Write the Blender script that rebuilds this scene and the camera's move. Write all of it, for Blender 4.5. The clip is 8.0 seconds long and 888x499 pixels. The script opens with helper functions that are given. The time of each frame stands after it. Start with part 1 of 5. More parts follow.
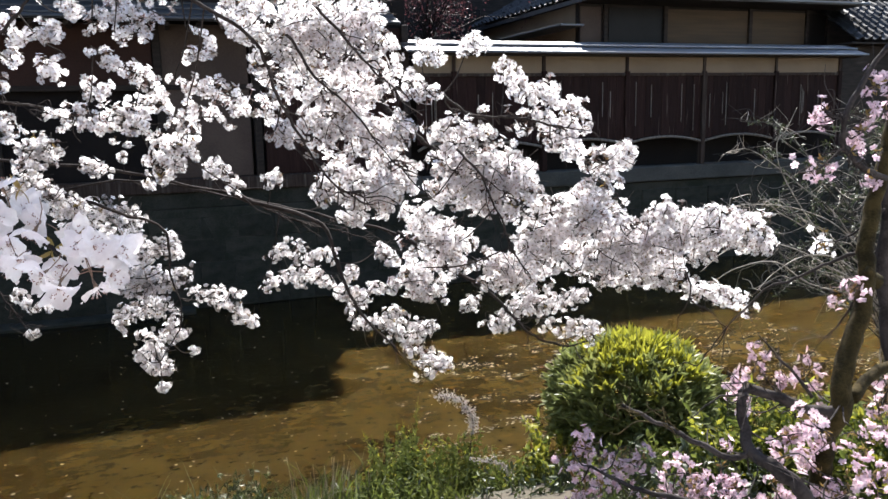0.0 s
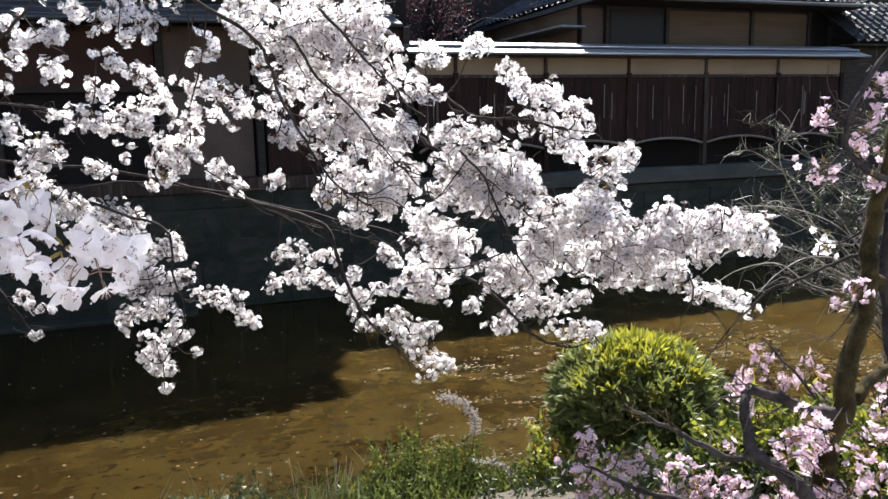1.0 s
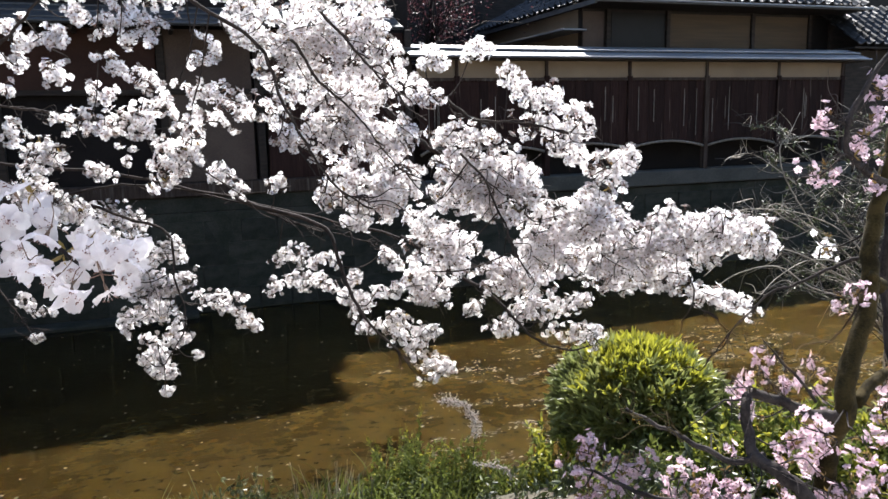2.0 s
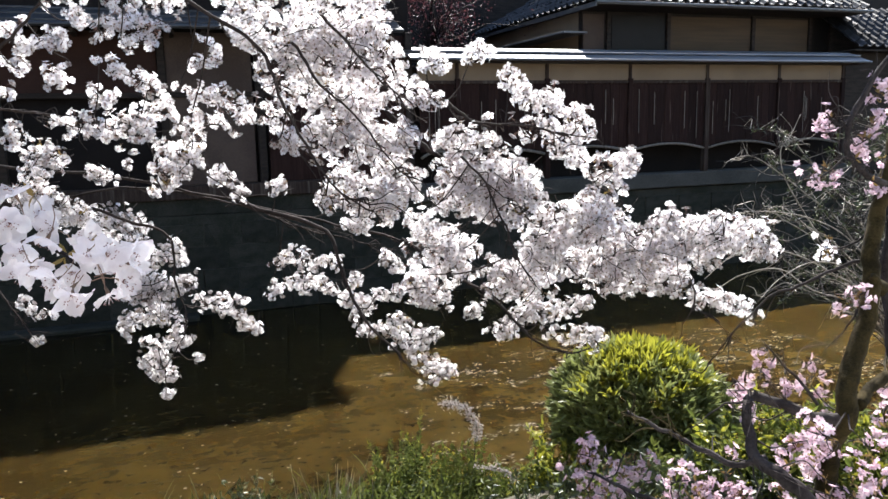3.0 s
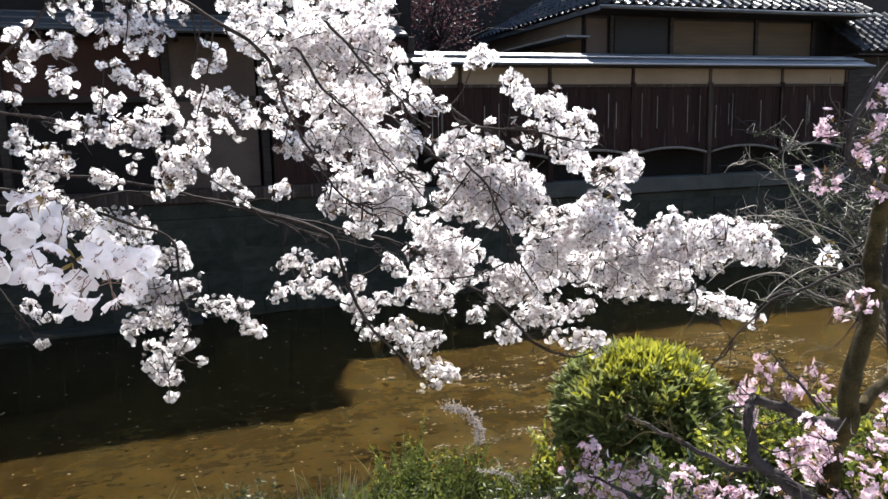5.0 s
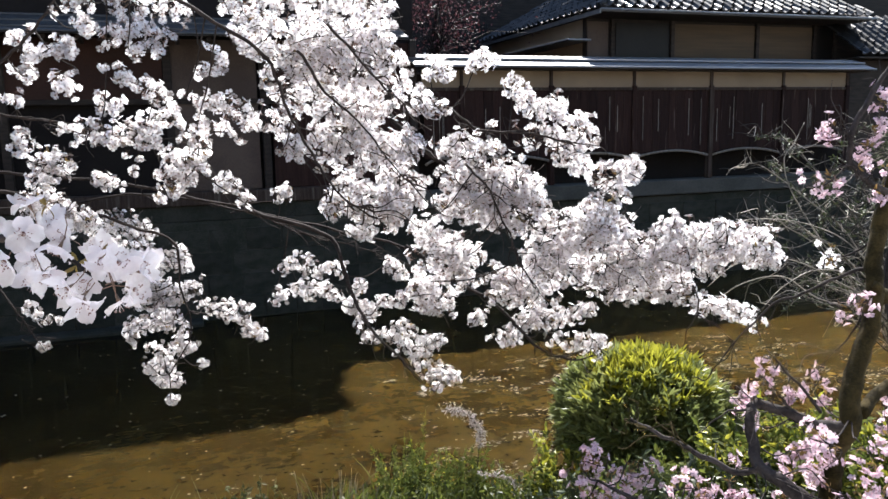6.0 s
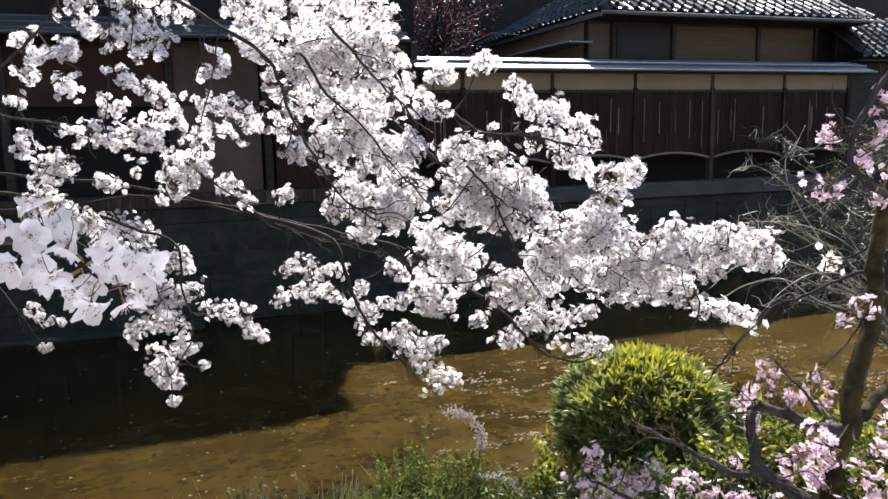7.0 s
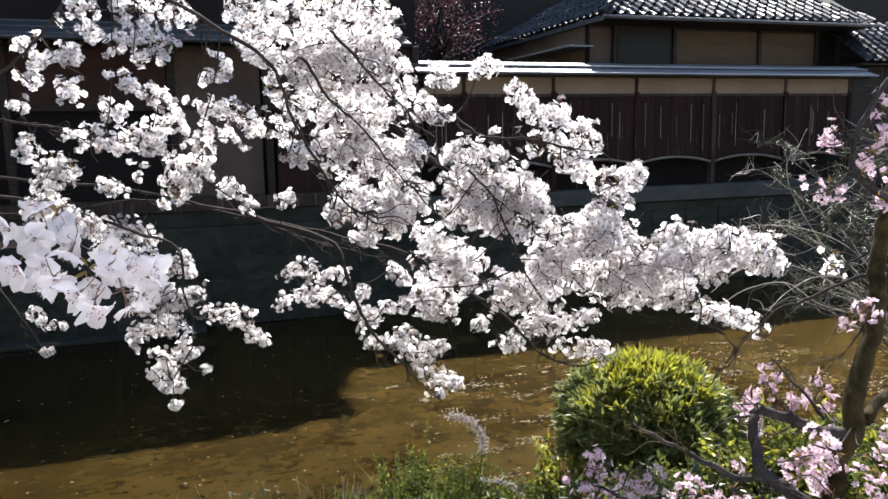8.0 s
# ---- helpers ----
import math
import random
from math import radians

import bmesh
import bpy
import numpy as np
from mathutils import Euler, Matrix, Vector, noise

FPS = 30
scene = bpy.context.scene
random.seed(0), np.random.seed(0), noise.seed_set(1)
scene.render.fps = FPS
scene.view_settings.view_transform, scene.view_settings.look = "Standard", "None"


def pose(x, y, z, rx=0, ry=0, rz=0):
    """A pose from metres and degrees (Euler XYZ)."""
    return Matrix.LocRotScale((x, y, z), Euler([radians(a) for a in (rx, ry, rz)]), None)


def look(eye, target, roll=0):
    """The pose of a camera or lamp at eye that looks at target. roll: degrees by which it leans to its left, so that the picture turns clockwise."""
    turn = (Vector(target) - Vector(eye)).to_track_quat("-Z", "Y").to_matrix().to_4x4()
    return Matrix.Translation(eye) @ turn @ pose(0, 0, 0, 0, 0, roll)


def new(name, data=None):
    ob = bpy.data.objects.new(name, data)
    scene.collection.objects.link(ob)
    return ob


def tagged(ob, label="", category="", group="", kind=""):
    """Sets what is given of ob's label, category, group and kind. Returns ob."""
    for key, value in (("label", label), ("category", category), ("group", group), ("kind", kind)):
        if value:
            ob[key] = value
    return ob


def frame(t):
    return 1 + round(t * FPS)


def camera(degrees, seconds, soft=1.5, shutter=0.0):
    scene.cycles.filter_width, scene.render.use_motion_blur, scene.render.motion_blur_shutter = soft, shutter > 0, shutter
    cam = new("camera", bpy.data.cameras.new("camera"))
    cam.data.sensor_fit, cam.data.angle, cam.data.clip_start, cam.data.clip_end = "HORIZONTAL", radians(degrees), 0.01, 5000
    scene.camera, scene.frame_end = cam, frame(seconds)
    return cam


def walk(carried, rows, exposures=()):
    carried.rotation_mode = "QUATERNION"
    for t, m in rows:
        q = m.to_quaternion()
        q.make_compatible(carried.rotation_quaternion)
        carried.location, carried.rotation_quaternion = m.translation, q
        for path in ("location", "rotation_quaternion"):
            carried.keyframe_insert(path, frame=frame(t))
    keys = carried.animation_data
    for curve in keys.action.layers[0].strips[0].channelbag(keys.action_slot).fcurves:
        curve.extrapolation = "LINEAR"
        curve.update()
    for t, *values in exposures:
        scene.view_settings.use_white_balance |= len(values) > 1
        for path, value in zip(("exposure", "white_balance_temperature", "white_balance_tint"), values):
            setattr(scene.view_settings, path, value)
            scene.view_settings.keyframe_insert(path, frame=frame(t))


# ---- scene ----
EXPO = 2.08
# ---- camera and walk ----
cam = camera(60.0, 8.0, soft=1.5)
ROWS = (
    (0.0, 0.0, 0.0, 3.0, -9.8, 1.25, 0.0),
    (0.5, -0.0055, 0.0, 3.0, -9.74, 1.24, 0.03),
    (1.0, -0.006, -0.003, 3.0, -9.69, 1.23, 0.105),
    (1.5, -0.005, -0.006, 3.001, -9.61, 1.225, 0.17),
    (3.0, -0.006, -0.005, 3.001, -9.28, 1.27, 0.22),
    (3.5, -0.0055, -0.004, 3.002, -9.285, 1.31, 0.28),
    (4.0, -0.005, -0.008, 3.0025, -9.28, 1.29, 0.353),
    (4.5, -0.004, -0.014, 3.004, -9.16, 1.28, 0.405),
    (6.0, -0.006, -0.018, 3.006, -8.8, 1.19, 0.53),
    (6.5, -0.0075, -0.019, 3.0068, -8.75, 1.15, 0.545),
    (7.0, -0.0082, -0.024, 3.008, -8.66, 1.11, 0.61),
    (7.5, -0.0098, -0.026, 3.0083, -8.48, 1.1, 0.66),
    (8.0, -0.01, -0.025, 3.007, -8.35, 1.15, 0.7),
)
walk(cam, [(t, pose(x, y, z, 90 + pitch, roll, yaw)) for t, x, y, z, pitch, roll, yaw in ROWS],
     exposures=[(0.0, EXPO), (8.0, EXPO)])

# ---- light: clear noon sun from beyond the far bank ----
SUN_AZ, SUN_EL = 10.0, 50.0          # degrees right of straight ahead (+y), and above the horizon
world = bpy.data.worlds.new("world")
scene.world = world
world.use_nodes = True
wn = world.node_tree.nodes
sky = wn.new("ShaderNodeTexSky")
sky.sky_type = 'NISHITA'
sky.sun_disc = False
sky.sun_elevation = radians(SUN_EL)
sky.sun_rotation = radians(SUN_AZ)
sky.air_density, sky.dust_density, sky.ozone_density = 1.0, 0.6, 1.0
world.node_tree.links.new(sky.outputs[0], wn["Background"].inputs[0])
wn["Background"].inputs[1].default_value = 0.086
sun_data = bpy.data.lights.new("sun", 'SUN')
sun_data.energy, sun_data.angle, sun_data.color = 4.5, radians(0.9), (1.0, 0.965, 0.92)
sun = new("sun", sun_data)
sa, se = radians(SUN_AZ), radians(SUN_EL)
sun_dir = Vector((math.sin(sa) * math.cos(se), math.cos(sa) * math.cos(se), math.sin(se)))
sun.matrix_world = look(sun_dir * 60, (0, 0, 0))


# ---- materials ----
def material(name, colour, colour2=None, rough=0.8, metal=0.0, scale=6.0, fine=60.0, mixing=0.5, bump=0.2,
             depth=0.01, stretch=(1, 1, 1), thin=0.0, vary=0.0, island=False, spec=0.5, coord='Object', clear=0.0):
    """A surface with coarse and fine variation between two colours and fine relief. thin: share of light let through, scattered; clear: share let straight through."""
    m = bpy.data.materials.new(name)
    m.use_nodes = True
    nt = m.node_tree
    n, link = nt.nodes, nt.links.new
    bs = n["Principled BSDF"]
    out = n["Material Output"]
    bs.inputs["Roughness"].default_value = rough
    bs.inputs["Metallic"].default_value = metal
    bs.inputs["Specular IOR Level"].default_value = spec
    tc = n.new("ShaderNodeTexCoord")
    mp = n.new("ShaderNodeMapping")
    mp.inputs["Scale"].default_value = stretch
    link(tc.outputs[coord], mp.inputs[0])
    coarse, grain = n.new("ShaderNodeTexNoise"), n.new("ShaderNodeTexNoise")
    coarse.inputs["Scale"].default_value, coarse.inputs["Detail"].default_value = scale, 5
    grain.inputs["Scale"].default_value, grain.inputs["Detail"].default_value = fine, 4
    link(mp.outputs[0], coarse.inputs[0])
    link(mp.outputs[0], grain.inputs[0])
    add = n.new("ShaderNodeMath")
    add.operation = 'MULTIPLY_ADD'
    link(grain.outputs[0], add.inputs[0])
    add.inputs[1].default_value = 0.45
    link(coarse.outputs[0], add.inputs[2])
    ramp = n.new("ShaderNodeMapRange")
    ramp.inputs[1].default_value, ramp.inputs[2].default_value = 0.72 - 0.3 * mixing, 0.72 + 0.3 * mixing
    link(add.outputs[0], ramp.inputs[0])
    mix = n.new("ShaderNodeMix")
    mix.data_type = 'RGBA'
    mix.inputs[6].default_value = (*colour, 1)
    mix.inputs[7].default_value = (*(colour2 or [c * 0.6 for c in colour]), 1)
    link(ramp.outputs[0], mix.inputs[0])
    col = mix.outputs[2]
    if vary:
        hsv = n.new("ShaderNodeHueSaturation")
        src = n.new("ShaderNodeNewGeometry") if island else n.new("ShaderNodeObjectInfo")
        rnd = src.outputs["Random Per Island"] if island else src.outputs["Random"]
        mr = n.new("ShaderNodeMapRange")
        mr.inputs[3].default_value, mr.inputs[4].default_value = 1 - vary, 1 + vary
        link(rnd, mr.inputs[0])
        link(mr.outputs[0], hsv.inputs["Value"])
        link(col, hsv.inputs["Color"])
        col = hsv.outputs[0]
    link(col, bs.inputs["Base Color"])
    if bump:
        b = n.new("ShaderNodeBump")
        b.inputs["Strength"].default_value, b.inputs["Distance"].default_value = bump, depth
        link(add.outputs[0], b.inputs["Height"])
        link(b.outputs[0], bs.inputs["Normal"])
    if thin:
        tr = n.new("ShaderNodeBsdfTranslucent")
        link(col, tr.inputs[0])
        ms = n.new("ShaderNodeMixShader")
        ms.inputs[0].default_value = thin
        link(bs.outputs[0], ms.inputs[1])
        link(tr.outputs[0], ms.inputs[2])
        link(ms.outputs[0], out.inputs[0])
        if clear:
            tp, mc = n.new("ShaderNodeBsdfTransparent"), n.new("ShaderNodeMixShader")
            mc.inputs[0].default_value = clear
            link(ms.outputs[0], mc.inputs[1])
            link(tp.outputs[0], mc.inputs[2])
            link(mc.outputs[0], out.inputs[0])
    return m


PETAL = material("petal_white", (0.96, 0.95, 0.957), (0.95, 0.925, 0.94), 0.7, scale=9, fine=90, bump=0, thin=0.92, vary=0.05, island=True, spec=0.2, clear=0.54)
# darker copy of the white petal: the near blossoms' shade put into the colour
PETAL_SHADED = material("petal_white_shaded", (0.82, 0.785, 0.785), (0.74, 0.68, 0.69), 0.7, scale=45, fine=300, bump=0.3, depth=0.002, thin=0.6, vary=0.08, spec=0.2, clear=0.3)
PETAL_PINK = material("petal_pink", (0.65, 0.47, 0.55), (0.74, 0.60, 0.66), 0.7, scale=9, fine=90, bump=0, thin=0.55, vary=0.12, island=True, spec=0.2, clear=0.2)
PETAL_DEEP = material("petal_deep_pink", (0.70, 0.40, 0.52), (0.80, 0.55, 0.65), 0.7, scale=9, fine=90, bump=0, thin=0.35, vary=0.15, island=True, spec=0.2)
CALYX = material("calyx_red_brown", (0.19, 0.105, 0.095), (0.13, 0.085, 0.05), 0.7, scale=12, fine=60, bump=0, vary=0.3, island=True)
STAMEN = material("stamen", (0.24, 0.15, 0.12), (0.16, 0.07, 0.07), 0.7, scale=20, bump=0)
BARK = material("cherry_bark", (0.013, 0.0095, 0.0085), (0.034, 0.026, 0.023), 0.9, scale=14, fine=90, bump=0.8, depth=0.004, spec=0.2)
BARK_GREY = material("grey_bark", (0.015, 0.012, 0.012), (0.044, 0.037, 0.035), 0.9, scale=16, fine=110, bump=0.9, depth=0.006, spec=0.15)
BARK_GREEN = material("mossy_bark", (0.012, 0.0092, 0.0034), (0.040, 0.030, 0.011), 0.95, scale=16, fine=110, bump=0.9, depth=0.006, spec=0.12)
TWIG_BARE = material("bare_twig", (0.10, 0.087, 0.07), (0.34, 0.30, 0.25), 0.8, scale=8, fine=60, bump=0.3, depth=0.002, vary=0.4, island=True)
# dark copy of the bare twig, for shrub twigs out of the sun
TWIG_SHADED = material("shaded_twig", (0.016, 0.013, 0.010), (0.045, 0.038, 0.03), 0.85, scale=8, fine=60, bump=0.3, depth=0.002, vary=0.4, island=True)
LEAF_BRONZE = material("young_leaf_bronze", (0.15, 0.088, 0.034), (0.21, 0.15, 0.04), 0.5, scale=12, bump=0, thin=0.45, vary=0.3, island=True)
LEAF_BUSH = material("bush_leaf", (0.13, 0.155, 0.05), (0.19, 0.205, 0.065), 0.5, scale=5, fine=40, bump=0, thin=0.36, vary=0.4, island=True)
LEAF_YELLOW = material("yellow_green_leaf", (0.25, 0.255, 0.026), (0.31, 0.30, 0.04), 0.45, scale=5, fine=40, bump=0, thin=0.42, vary=0.3, island=True)
LEAF_WEED = material("weed_leaf", (0.058, 0.080, 0.016), (0.108, 0.122, 0.028), 0.7, scale=5, fine=40, bump=0, spec=0.2, thin=0.48, vary=0.4, island=True)
LEAF_DARK = material("dark_leaf", (0.028, 0.040, 0.013), (0.055, 0.068, 0.022), 0.45, scale=5, fine=40, bump=0, thin=0.2, vary=0.4, island=True)
LEAF_RED = material("dark_red_leaf", (0.055, 0.016, 0.02), (0.08, 0.03, 0.032), 0.5, scale=5, bump=0, thin=0.3, vary=0.4, island=True)
SOIL = material("bank_soil", (0.05, 0.038, 0.025), (0.035, 0.034, 0.018), 0.95, scale=1.6, fine=30, bump=0.7, depth=0.03)
STONE = material("embankment_stone", (0.036, 0.036, 0.029), (0.016, 0.018, 0.0125), 0.9, scale=2.2, fine=34, bump=0.6, depth=0.02, vary=0.22, spec=0.2)
CONCRETE = material("sill_concrete", (0.075, 0.073, 0.066), (0.042, 0.044, 0.039), 0.9, spec=0.2, scale=1.5, fine=30, bump=0.4, depth=0.008)
PLASTER = material("ochre_plaster", (0.22, 0.165, 0.11), (0.175, 0.13, 0.085), 0.9, scale=1.3, fine=50, bump=0.25, depth=0.004)
PLASTER_DULL = material("brown_plaster", (0.085, 0.064, 0.052), (0.058, 0.043, 0.036), 0.9, scale=1.2, fine=45, bump=0.25, depth=0.004, spec=0.15)
BOARD = material("weathered_board", (0.0155, 0.0070, 0.0056), (0.025, 0.0128, 0.0102), 0.85, spec=0.15, scale=3, fine=24, bump=0.5, depth=0.004, stretch=(9, 9, 0.7), vary=0.3)
POST = material("old_post_wood", (0.030, 0.019, 0.015), (0.055, 0.04, 0.032), 0.8, scale=3, fine=26, bump=0.5, depth=0.004, stretch=(8, 8, 0.7), vary=0.2, spec=0.15)
PALE_WOOD = material("bleached_wood", (0.22, 0.195, 0.165), (0.10, 0.087, 0.074), 0.8, scale=4, fine=30, bump=0.5, depth=0.004, stretch=(6, 6, 0.8), vary=0.2, spec=0.15)
METAL_ROOF = material("sheet_metal_roof", (0.16, 0.166, 0.18), (0.11, 0.116, 0.127), 0.42, spec=0.4, metal=0.25, scale=1.4, fine=22, bump=0.15, depth=0.004, stretch=(0.5, 3, 3))
TILE = material("grey_roof_tile", (0.036, 0.037, 0.040), (0.02, 0.021, 0.023), 0.36, scale=3, fine=30, bump=0.3, depth=0.004, vary=0.35, spec=0.22)
DARK_WOOD = material("dark_wood", (0.018, 0.014, 0.012), (0.035, 0.027, 0.022), 0.7, scale=3, fine=24, bump=0.4, depth=0.003, stretch=(1, 6, 6), vary=0.2, spec=0.15)
SHOJI = material("window_blind", (0.085, 0.055, 0.029), (0.06, 0.04, 0.022), 0.85, scale=2, fine=60, bump=0.3, depth=0.003, stretch=(0.6, 1, 14))
GLASS_DARK = material("dark_window_pane", (0.008, 0.0065, 0.0055), (0.012, 0.010, 0.009), 0.4, scale=2, fine=20, bump=0.02, spec=0.15)
RED_WALL = material("red_brown_wall", (0.044, 0.023, 0.018), (0.030, 0.017, 0.0135), 0.9, scale=1.2, fine=45, bump=0.25, depth=0.004, spec=0.15)
ROOF_SHEET = material("dull_roof_sheet", (0.060, 0.063, 0.067), (0.03, 0.032, 0.035), 0.5, metal=0.3, scale=1.2, fine=20, bump=0.2, depth=0.004, stretch=(0.4, 5, 5))
# near-black colour stands in for the shade inside openings
VOID = material("painted_inner_shade", (0.013, 0.0105, 0.0095), (0.009, 0.0075, 0.007), 0.9, scale=2, fine=20, bump=0.2, spec=0.15)
# kept pale to reflect sun up onto the blossom
PAVING = material("bounce_paving", (0.48, 0.46, 0.435), (0.38, 0.365, 0.35), 0.85, scale=1.5, fine=40, bump=0.4, depth=0.008)
LIME = material("street_plaster", (0.22, 0.205, 0.185), (0.17, 0.16, 0.145), 0.9, scale=1.2, fine=40, bump=0.2, depth=0.004)
TINY_BLOOM = material("tiny_bloom", (0.46, 0.43, 0.42), (0.34, 0.31, 0.30), 0.8, scale=12, bump=0, thin=0.3, vary=0.25, island=True, spec=0.15)
FALLEN = material("fallen_petal", (0.23, 0.19, 0.13), (0.12, 0.095, 0.06), 0.6, scale=4, fine=40, bump=0, vary=0.5, island=True, spec=0.15)


def water_material():
    m = bpy.data.materials.new("muddy_water")
    m.use_nodes = True
    n, link = m.node_tree.nodes, m.node_tree.links.new
    bs = n["Principled BSDF"]
    bs.inputs["Roughness"].default_value = 0.07
    bs.inputs["IOR"].default_value = 1.33
    # silt in the water spreads the light sideways
    bs.inputs["Subsurface Weight"].default_value = 1.0
    bs.inputs["Subsurface Radius"].default_value = (1.0, 0.8, 0.45)
    bs.inputs["Subsurface Scale"].default_value = 0.42
    tc = n.new("ShaderNodeTexCoord")
    bed = n.new("ShaderNodeTexNoise")
    bed.inputs["Scale"].default_value, bed.inputs["Detail"].default_value = 0.5, 8
    link(tc.outputs["Object"], bed.inputs[0])
    silt = n.new("ShaderNodeTexNoise")
    silt.inputs["Scale"].default_value, silt.inputs["Detail"].default_value = 2.6, 8
    link(tc.outputs["Object"], silt.inputs[0])
    ramp = n.new("ShaderNodeMapRange")
    ramp.inputs[1].default_value, ramp.inputs[2].default_value = 0.75, 1.25
    add = n.new("ShaderNodeMath")
    link(bed.outputs[0], add.inputs[0])
    link(silt.outputs[0], add.inputs[1])
    link(add.outputs[0], ramp.inputs[0])
    mix = n.new("ShaderNodeMix")
    mix.data_type = 'RGBA'
    mix.inputs[6].default_value = (0.0135, 0.0083, 0.0020, 1)
    mix.inputs[7].default_value = (0.043, 0.0275, 0.0072, 1)
    link(ramp.outputs[0], mix.inputs[0])
    # sunken petals and leaves show through as amber and dark flecks
    fleck = n.new("ShaderNodeTexNoise")
    fleck.inputs["Scale"].default_value, fleck.inputs["Detail"].default_value = 9.0, 6
    link(tc.outputs["Object"], fleck.inputs[0])
    col = mix.outputs[2]
    for low, high, tone in ((0.54, 0.74, (0.050, 0.028, 0.0075, 1)), (0.46, 0.26, (0.0085, 0.0052, 0.0016, 1))):
        pick, tint = n.new("ShaderNodeMapRange"), n.new("ShaderNodeMix")
        pick.inputs[1].default_value, pick.inputs[2].default_value, pick.inputs[4].default_value = low, high, 0.75
        tint.data_type = 'RGBA'
        tint.inputs[7].default_value = tone
        link(fleck.outputs[0], pick.inputs[0])
        link(pick.outputs[0], tint.inputs[0])
        link(col, tint.inputs[6])
        col = tint.outputs[2]
    # base colour runs from darker at low x to paler at high x
    along, depth, graded = n.new("ShaderNodeSeparateXYZ"), n.new("ShaderNodeMapRange"), n.new("ShaderNodeHueSaturation")
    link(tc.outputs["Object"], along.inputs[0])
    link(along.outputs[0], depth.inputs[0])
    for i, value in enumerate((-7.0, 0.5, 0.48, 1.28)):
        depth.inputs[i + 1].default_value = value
    link(depth.outputs[0], graded.inputs["Value"])
    link(col, graded.inputs["Color"])
    link(graded.outputs[0], bs.inputs["Base Color"])
    # slow ripples, drawn out along the stream
    mp = n.new("ShaderNodeMapping")
    mp.inputs["Scale"].default_value = (1.6, 4.5, 1)
    link(tc.outputs["Object"], mp.inputs[0])
    rip = n.new("ShaderNodeTexNoise")
    rip.inputs["Scale"].default_value, rip.inputs["Detail"].default_value = 2.2, 3
    link(mp.outputs[0], rip.inputs[0])
    b = n.new("ShaderNodeBump")
    b.inputs["Strength"].default_value, b.inputs["Distance"].default_value = 0.24, 0.02
    link(rip.outputs[0], b.inputs["Height"])
    link(b.outputs[0], bs.inputs["Normal"])
    return m


WATER = water_material()


def streaked(m, pale, low=0.60, high=0.72, stretch=(16, 16, 0.9)):
    """Pale weathering runs down the grain of a board material."""
    n, link = m.node_tree.nodes, m.node_tree.links.new
    bs = n["Principled BSDF"]
    old = bs.inputs["Base Color"].links[0].from_socket
    tc, mp, tex, rng, mix = (n.new(k) for k in ("ShaderNodeTexCoord", "ShaderNodeMapping", "ShaderNodeTexNoise", "ShaderNodeMapRange", "ShaderNodeMix"))
    mp.inputs["Scale"].default_value = stretch
    tex.inputs["Scale"].default_value, tex.inputs["Detail"].default_value = 1.0, 3
    rng.inputs[1].default_value, rng.inputs[2].default_value = low, high
    mix.data_type = 'RGBA'
    mix.inputs[7].default_value = (*pale, 1)
    link(tc.outputs["Object"], mp.inputs[0])
    link(mp.outputs[0], tex.inputs[0])
    link(tex.outputs[0], rng.inputs[0])
    link(rng.outputs[0], mix.inputs[0])
    link(old, mix.inputs[6])
    link(mix.outputs[2], bs.inputs["Base Color"])


streaked(BOARD, (0.12, 0.09, 0.075), 0.65, 0.74)
streaked(POST, (0.10, 0.085, 0.07), 0.55, 0.75)

# ---- mesh builders ----
FAR = pose(0, 13.75, 0, 0, 0, 20)      # the far bank's line: x along it, y away from the water, z up


def link_mesh(name, verts, faces, mats, parent=None, m=None, slots=None, smooth=False, label="", kind=""):
    me = bpy.data.meshes.new(name)
    me.from_pydata([tuple(v) for v in verts], [], [tuple(f) for f in faces])
    for mt in (mats if isinstance(mats, (list, tuple)) else [mats]):
        me.materials.append(mt)
    if slots is not None:
        me.polygons.foreach_set("material_index", np.asarray(slots, dtype=np.int32))
    if smooth:
        me.polygons.foreach_set("use_smooth", np.ones(len(me.polygons), dtype=bool))
    me.update()
    ob = new(name, me)
    if parent:
        ob.parent = parent
    if m is not None:
        ob.matrix_basis = m
    return tagged(ob, label=label, kind=kind)


def share(name, me, parent, m):
    ob = new(name, me)
    ob.parent = parent
    ob.matrix_basis = m
    return ob


def thing(name, m, label, category, group="", kind=""):
    e = new(name)
    e.empty_display_size = 0.2
    e.matrix_basis = m
    return tagged(e, label, category, group, kind)


def part(name, bm, mat, parent, label="", m=None, kind=""):
    me = bpy.data.meshes.new(name)
    bm.to_mesh(me)
    bm.free()
    me.materials.append(mat)
    ob = new(name, me)
    ob.parent = parent
    if m is not None:
        ob.matrix_basis = m
    return tagged(ob, label=label, kind=kind)


def block(x0, x1, y0, y1, z0, z1, bevel=0.006, bm=None):
    """A bevelled block between two corners."""
    made = bmesh.new()
    bmesh.ops.create_cube(made, size=1)
    for v in made.verts:
        v.co = ((x0 + x1) / 2 + v.co.x * (x1 - x0), (y0 + y1) / 2 + v.co.y * (y1 - y0), (z0 + z1) / 2 + v.co.z * (z1 - z0))
    if bevel:
        bmesh.ops.bevel(made, geom=made.edges[:], offset=bevel, segments=1, affect='EDGES', clamp_overlap=True)
    return made


